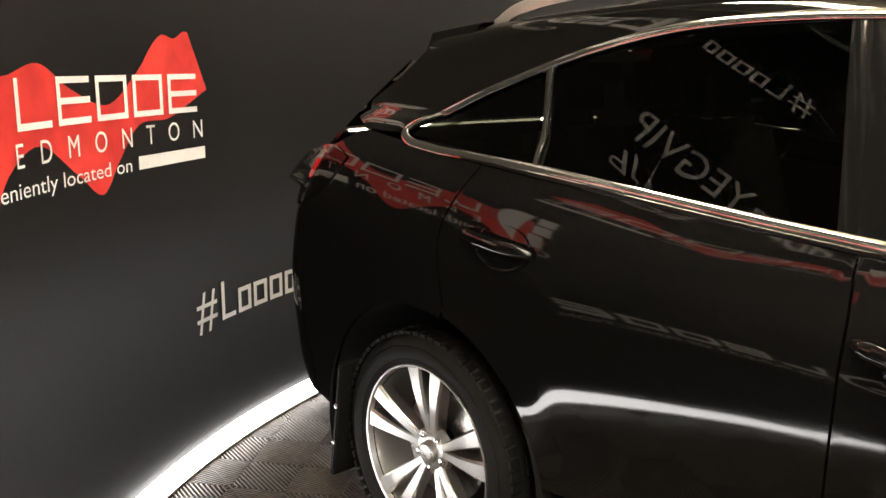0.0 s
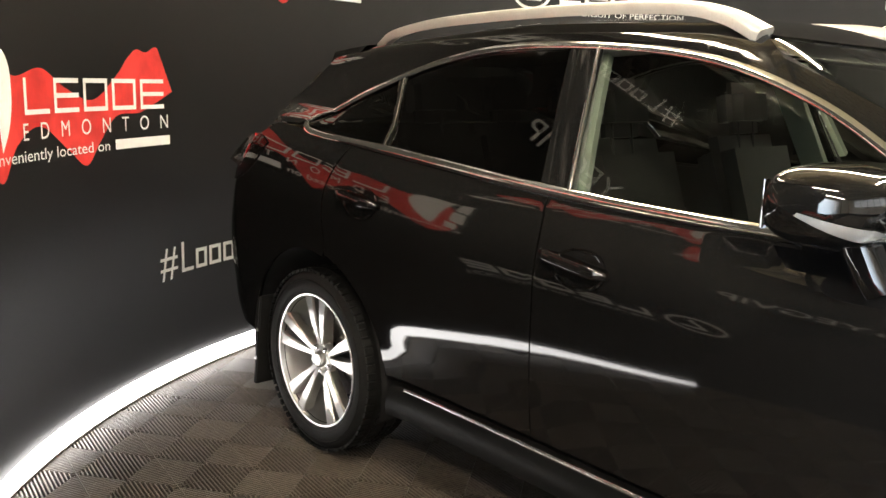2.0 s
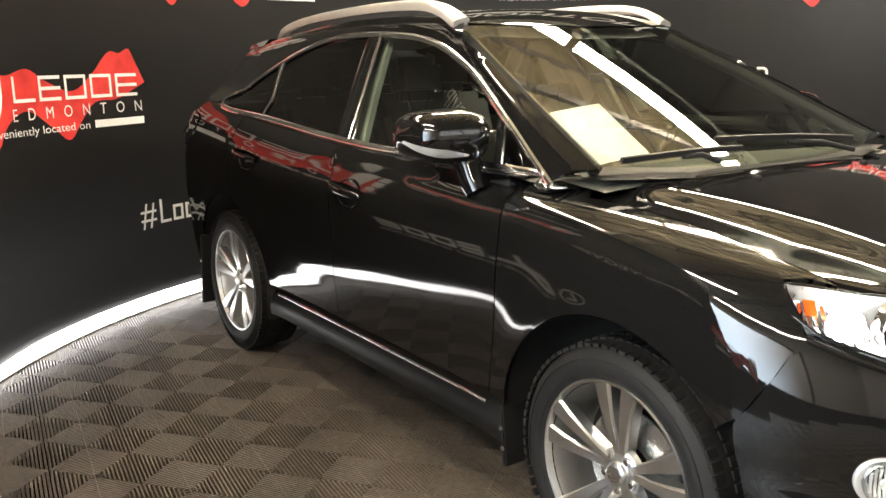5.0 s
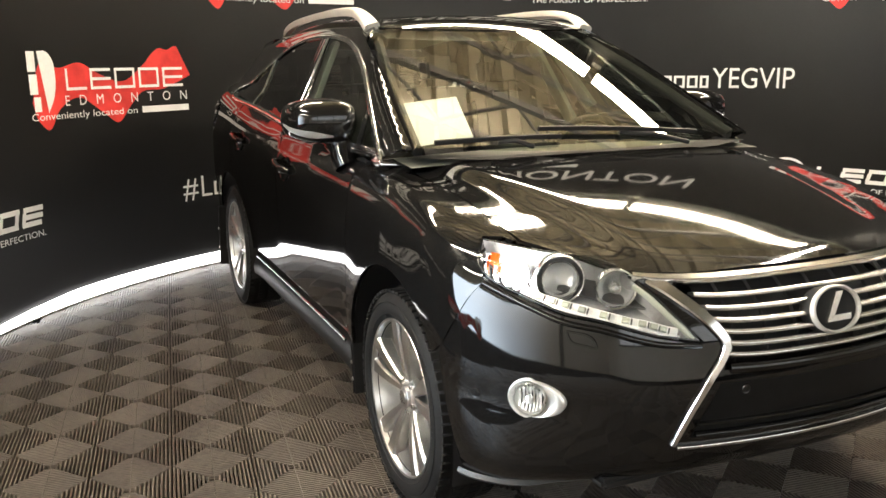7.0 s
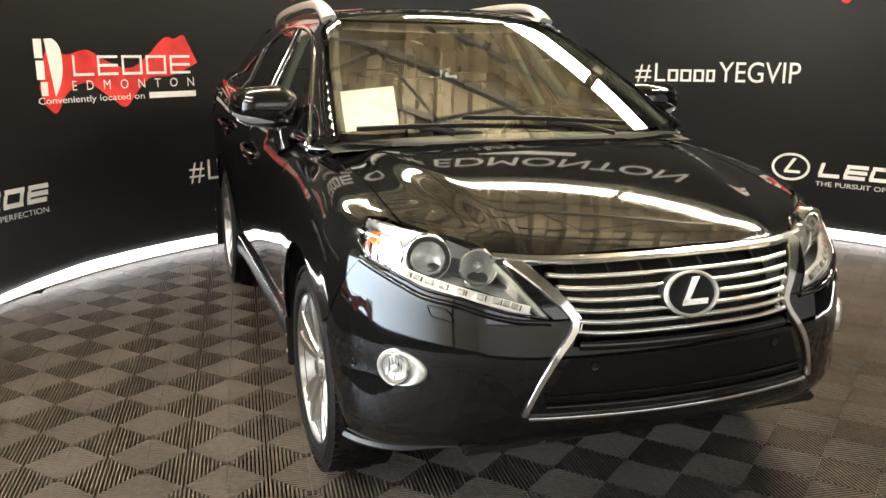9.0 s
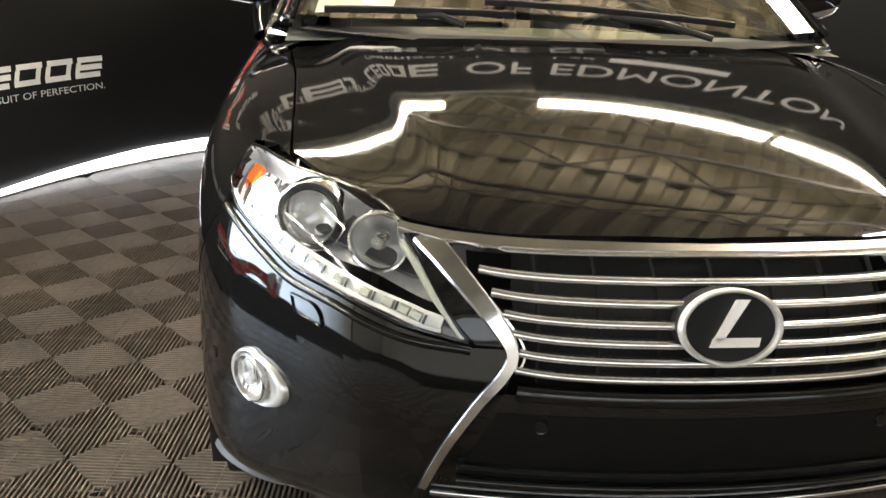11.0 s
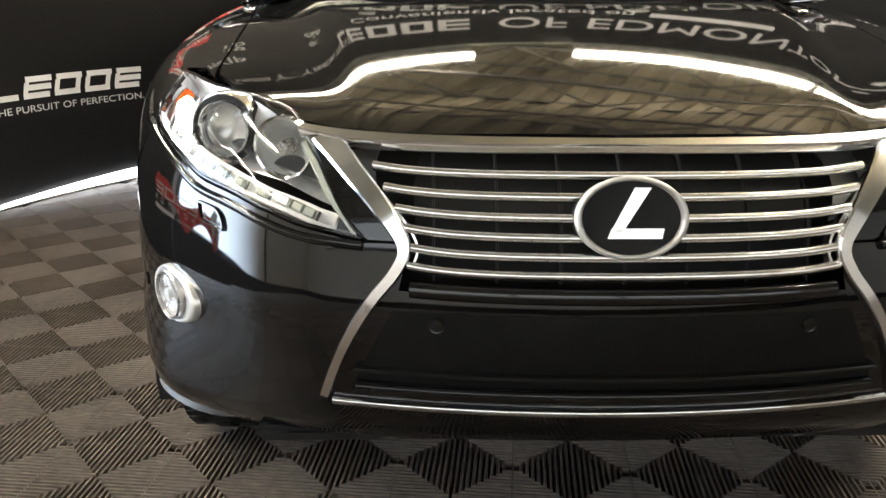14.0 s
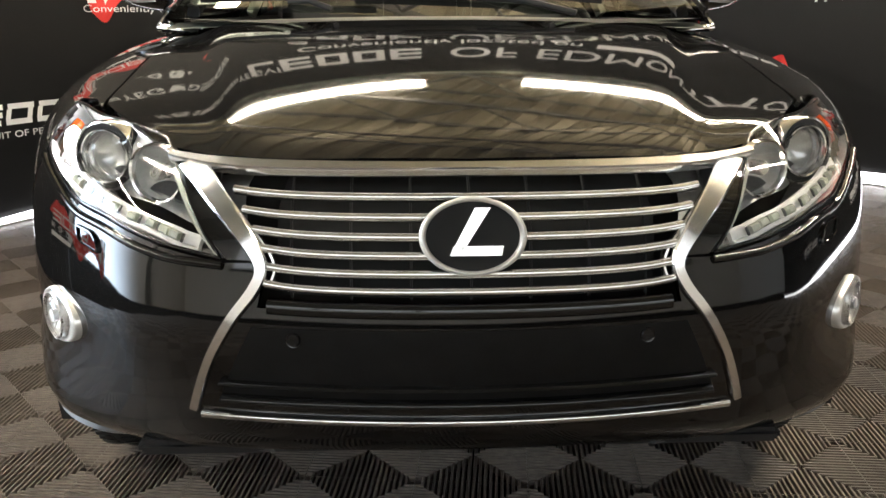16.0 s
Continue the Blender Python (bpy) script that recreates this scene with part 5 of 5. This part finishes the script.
sgl = mesh_ob("turn_signal", sv, [(i * 4 + j, i * 4 + j + 1, i * 4 + 5 + j, i * 4 + 4 + j) for i in range(15) for j in range(3)], SIGNALM, mir_r)
flip(sgl, None, mir_l)
foot = tube("mirror_foot", [(0.615, -0.845, 1.19), (0.635, -0.843, 1.13), (0.66, -0.842, 1.085), (0.68, -0.835, 1.05)], 0.048, PAINT, mir_r, 16)
flip(foot, None, mir_l)
mg = box("mirror_glass", (0.474, -0.99, 1.165), (0.478, -0.85, 1.27), CHROME, mir_r, 0.001)
flip(mg, None, mir_l)

# ---- roof rails, spoiler, aerial, wipers ----
rail_line = spline([(-1.50, -0.500, 1.578), (-1.36, -0.520, 1.628), (-1.05, -0.535, 1.662), (-0.5, -0.545, 1.678), (-0.1, -0.548, 1.672), (0.08, -0.55, 1.645), (0.20, -0.548, 1.592)], 8)
rl = bar_along("roof_rail", rail_line, np.tile((0, -0.25, 1.0), (len(rail_line), 1)), np.interp(np.arange(len(rail_line)), [0, 6, 36, len(rail_line) - 1], [0.030, 0.042, 0.050, 0.070]), 0.016, RAILM, car, profile=[(-0.5, -1.0), (-0.5, 0.4), (-0.35, 1.0), (0.35, 1.0), (0.5, 0.4), (0.5, -1.0)], label="satin silver roof rail")
flip(rl)
bm = bmesh.new()
sv = []
flank = lambda z: 0.822 - 0.58 * (z - 1.165) - 0.10 * max(z - 1.42, 0) ** 2 + 0.003
for u in np.linspace(-1, 1, 15):
    y = 0.63 * u
    zz, xr = 1.604 - 0.075 * y * y, -1.81 + 0.27 * y * y
    th = 0.050 + 0.085 * abs(u) ** 5
    sv.append([bm.verts.new((x, u * flank(z + 0.02), z)) for x, z in ((-1.50, zz + 0.006), (xr + 0.10, zz - 0.006), (xr, zz - 0.020), (xr + 0.004, zz - 0.036), (xr + 0.02, zz - th), (-1.60, zz - th))])
for i in range(14):
    for j in range(5):
        bm.faces.new((sv[i][j], sv[i + 1][j], sv[i + 1][j + 1], sv[i][j + 1]))
for e in (0, 14):
    bm.faces.new(sv[e])
bmesh.ops.recalc_face_normals(bm, faces=bm.faces)
sharpen(part("spoiler", bm, PAINT, car, smooth=True), 50)


def wiper(a, b, c):
    arm = tube("wiper", [a, ((a[0] + b[0]) / 2, (a[1] + b[1]) / 2, (a[2] + b[2]) / 2 + 0.012), b], 0.009, PLASTIC, car, 8)
    p = np.array([np.array(b) + (np.array(c) - np.array(b)) * t for t in np.linspace(-1, 1, 9)])
    q, _ = meet(body_high, p + np.array((0.42, 0, 0.9)) * 0.6, np.tile(np.array((-0.42, 0, -0.9)) / 0.993, (9, 1)), 1.6, 120)
    q += np.array((0.005, 0, 0.012))
    bar_along("blade", q, np.tile((0.42, 0, 0.9), (9, 1)), 0.012, 0.010, PLASTIC, arm)


wiper((1.215, 0.36, 1.135), (1.13, 0.10, 1.175), (1.10, -0.24, 1.185))
wiper((1.18, -0.30, 1.145), (1.14, -0.42, 1.165), (1.12, -0.66, 1.165))
# bonnet washers
for y in (-0.28, 0.28):
    p = top3([(1.30, y)], body_low)[0]
    box("washer_jet", (-0.012, -0.008, -0.003), (0.012, 0.008, 0.008), PLASTIC, car, 0.003, m=pose(*p))

# ---- cabin ----
cabin = np.vstack([rh * np.array([1, 0.94]), rh[::-1][1:-1] * np.array([1, -0.94])])
panel("headliner", top3(cabin), TOP, LINER, car, offset=-0.045, depth=0, step=0.12, inward=True)


def seat(x, y, name="car_seat"):
    s = empty(name, (x, y, 0.55))
    s.parent = car
    box("seat_base", (-0.26, -0.25, 0), (0.28, 0.25, 0.19), LEATHER, s, 0.06)
    box("seat_back", (-0.10, -0.25, 0.0), (0.06, 0.25, 0.62), LEATHER, s, 0.06, m=pose(-0.22, 0, 0.14, 0, -18, 0))
    box("head_rest", (-0.05, -0.13, 0.0), (0.06, 0.13, 0.19), LEATHER, s, 0.045, m=pose(-0.42, 0, 0.735, 0, -10, 0))
    for yy in (-0.05, 0.05):
        tube("head_rest_post", [(-0.40, yy, 0.68), (-0.42, yy, 0.80)], 0.007, PLASTIC, s, 6)
    return s


seat(0.05, -0.38)
seat(0.05, 0.38)
for y in (-0.42, 0.0, 0.42):
    seat(-0.85, y)
dash = np.array([(1.16, 1.09), (0.98, 1.105), (0.74, 1.075), (0.62, 1.02), (0.60, 0.92), (0.70, 0.75), (1.16, 0.75)])
v, f = [], []
for y in np.linspace(-0.76, 0.76, 15):
    bulge = 0.02 * math.cos(y / 0.76 * 1.5)
    v += [(x, y, z + bulge) for x, z in dash]
for i in range(14):
    for j in range(6):
        f.append((i * 7 + j, i * 7 + j + 1, i * 7 + 8 + j, i * 7 + 7 + j))
mesh_ob("dashboard", v, f, DASHM, car)
sw = Matrix.Translation((0.46, 0.38, 1.02)) @ Matrix.Rotation(radians(-68), 4, "Y")
tube("steering_wheel", [sw @ Vector((0.185 * math.cos(t), 0.185 * math.sin(t), 0)) for t in np.linspace(0, 2 * math.pi, 41)], 0.016, LEATHER, car, 8)
box("steering_hub", (-0.07, -0.07, -0.03), (0.07, 0.07, 0.02), LEATHER, car, 0.02, m=sw)
for sgn in (-1, 1):
    p = np.array([(-0.235, -0.755, 1.12), (-0.285, -0.66, 1.32), (-0.335, -0.555, 1.53)])
    p[:, 1] *= -sgn
    bar_along("pillar_lining", p, np.tile((0, -float(sgn), -0.4), (3, 1)), 0.10, 0.02, TRIM, car)
    p = np.array([(1.06, -0.70, 1.14), (0.55, -0.61, 1.385), (0.23, -0.535, 1.53)])
    p[:, 1] *= -sgn
    bar_along("pillar_lining", p, np.tile((0, -float(sgn), -0.4), (3, 1)), 0.04, 0.02, LEATHER, car)
    box("door_lining", (-1.2, min(sgn * 0.76, sgn * 0.80), 0.5), (0.80, max(sgn * 0.76, sgn * 0.80), 1.11), LEATHER, car, 0.01)
box("rear_view_mirror", (-0.015, -0.12, -0.035), (0.015, 0.12, 0.035), PLASTIC, car, 0.012, m=pose(0.50, 0.0, 1.415, 0, 0, 0))
tube("mirror_stalk", [(0.50, 0, 1.43), (0.46, 0, 1.475)], 0.012, PLASTIC, car, 8)

# sheet of paper behind the windscreen
sheet_pts = np.array([(0.793, -0.640, 1.311), (0.785, -0.418, 1.331), (1.067, -0.479, 1.194), (1.070, -0.695, 1.176)])
hitp = meet(body_high, sheet_pts + np.array((0.42, 0, 0.9)) * 0.6, np.tile(np.array((-0.42, 0, -0.9)) / 0.993, (4, 1)), 1.6, 120)[0]
sheet = panel("paper_sheet", hitp, SCREENWAY, PAPER, None, field=body_high, offset=-0.010, depth=0.0006, step=0.06)
tagged(sheet, "blank white paper sheet lying behind the windscreen", "paper")


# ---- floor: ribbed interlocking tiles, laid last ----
# its near-black colour carries the shade seen between the ribs
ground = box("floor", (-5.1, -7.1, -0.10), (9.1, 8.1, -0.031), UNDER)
tagged(ground, "sub-floor under the ribbed tiles, coloured near black for shade in the gaps", "floor", kind="structure")
D, TURN_DEG = 0.2863, 83.25
E1 = Vector((math.cos(radians(TURN_DEG)), math.sin(radians(TURN_DEG)), 0)) * D
E2 = Vector((-math.sin(radians(TURN_DEG)), math.cos(radians(TURN_DEG)), 0)) * D
ORIGIN = Vector((-0.0586, 0.1102, 0))


def tile_geometry():
    """One tile: four triangles of ribs that stand square to its edges. Local x along E1, y along E2, corners at +-0.5."""
    verts, faces = [], []
    n, h = 20, -0.024
    pitch = 1.0 / n
    for q in range(4):
        c, s = math.cos(q * math.pi / 2), math.sin(q * math.pi / 2)
        for i in range(n):
            a = -0.5 + (i + 0.5) * pitch
            w0, w1 = 0.19 * pitch, 0.30 * pitch
            if -abs(a) - w1 <= -0.485:
                continue
            # rib from the edge y = -0.5 to the diagonal: flat crest, sloping shoulders, upright sides
            k = len(verts)
            for dx, z in ((-w1, h), (-w1, -0.0045), (-w0, 0.0), (w0, 0.0), (w1, -0.0045), (w1, h)):
                for y in (-0.498, min(-abs(a + dx) - 0.004, -0.006)):
                    x = a + dx
                    verts.append(((x * c - y * s) * D, (x * s + y * c) * D, z))
            faces += [(k + 2 * m, k + 2 * m + 1, k + 2 * m + 3, k + 2 * m + 2) for m in range(5)]
            faces += [(k + 1, k + 11, k + 9, k + 7, k + 5, k + 3), (k, k + 2, k + 4, k + 6, k + 8, k + 10)]
    # thin seam along two edges
    w = 0.006
    for x0, y0, x1, y1 in ((-0.5, -0.5, 0.5, -0.5 + w * 2), (-0.5, -0.5, -0.5 + w * 2, 0.5)):
        k = len(verts)
        for x, y in ((x0, y0), (x1, y0), (x1, y1), (x0, y1)):
            verts.append((x * D, y * D, -0.0012))
        faces.append((k, k + 1, k + 2, k + 3))
    return verts, faces


tv, tf = tile_geometry()
tile_mesh = bpy.data.meshes.new("tile")
tile_mesh.from_pydata(tv, [], tf)
tile_mesh.materials.append(TILE)
rot = Matrix.Rotation(radians(TURN_DEG), 4, "Z")
spots = []
for i in range(-26, 27):
    for j in range(-28, 29):
        c = ORIGIN + E1 * (i + 0.5) + E2 * (j + 0.5)
        if -4.2 < c.x < 6.4 and -5.0 < c.y < 5.4:
            r = (c - Vector((CX, CY, 0))).length
            inside = r < RAD + 0.1 or (c.x > -0.9 and abs(c.y - CY) < 3.2 + 0.33 * (c.x + 0.8))
            if inside:
                spots.append(c)
near = sorted(spots, key=lambda c: (c - Vector((1.1, -1.6, 0))).length)
for c in near[:300]:
    t = new("tile", tile_mesh)
    t.parent = ground
    t.matrix_world = Matrix.Translation(c) @ rot
allv, allf = [], []
tva = np.array(tv)
R2 = np.array(rot.to_3x3())
tva = tva @ R2.T
for c in near[300:]:
    k = len(allv) * len(tv)
    allv.append(tva + np.array(c))
    allf += [tuple(q + k for q in f) for f in tf]
far = mesh_ob("tile_field", np.vstack(allv), allf, TILE, ground, smooth=False)
tagged(far, "ribbed grey plastic floor tiles farther off", kind="stuff")
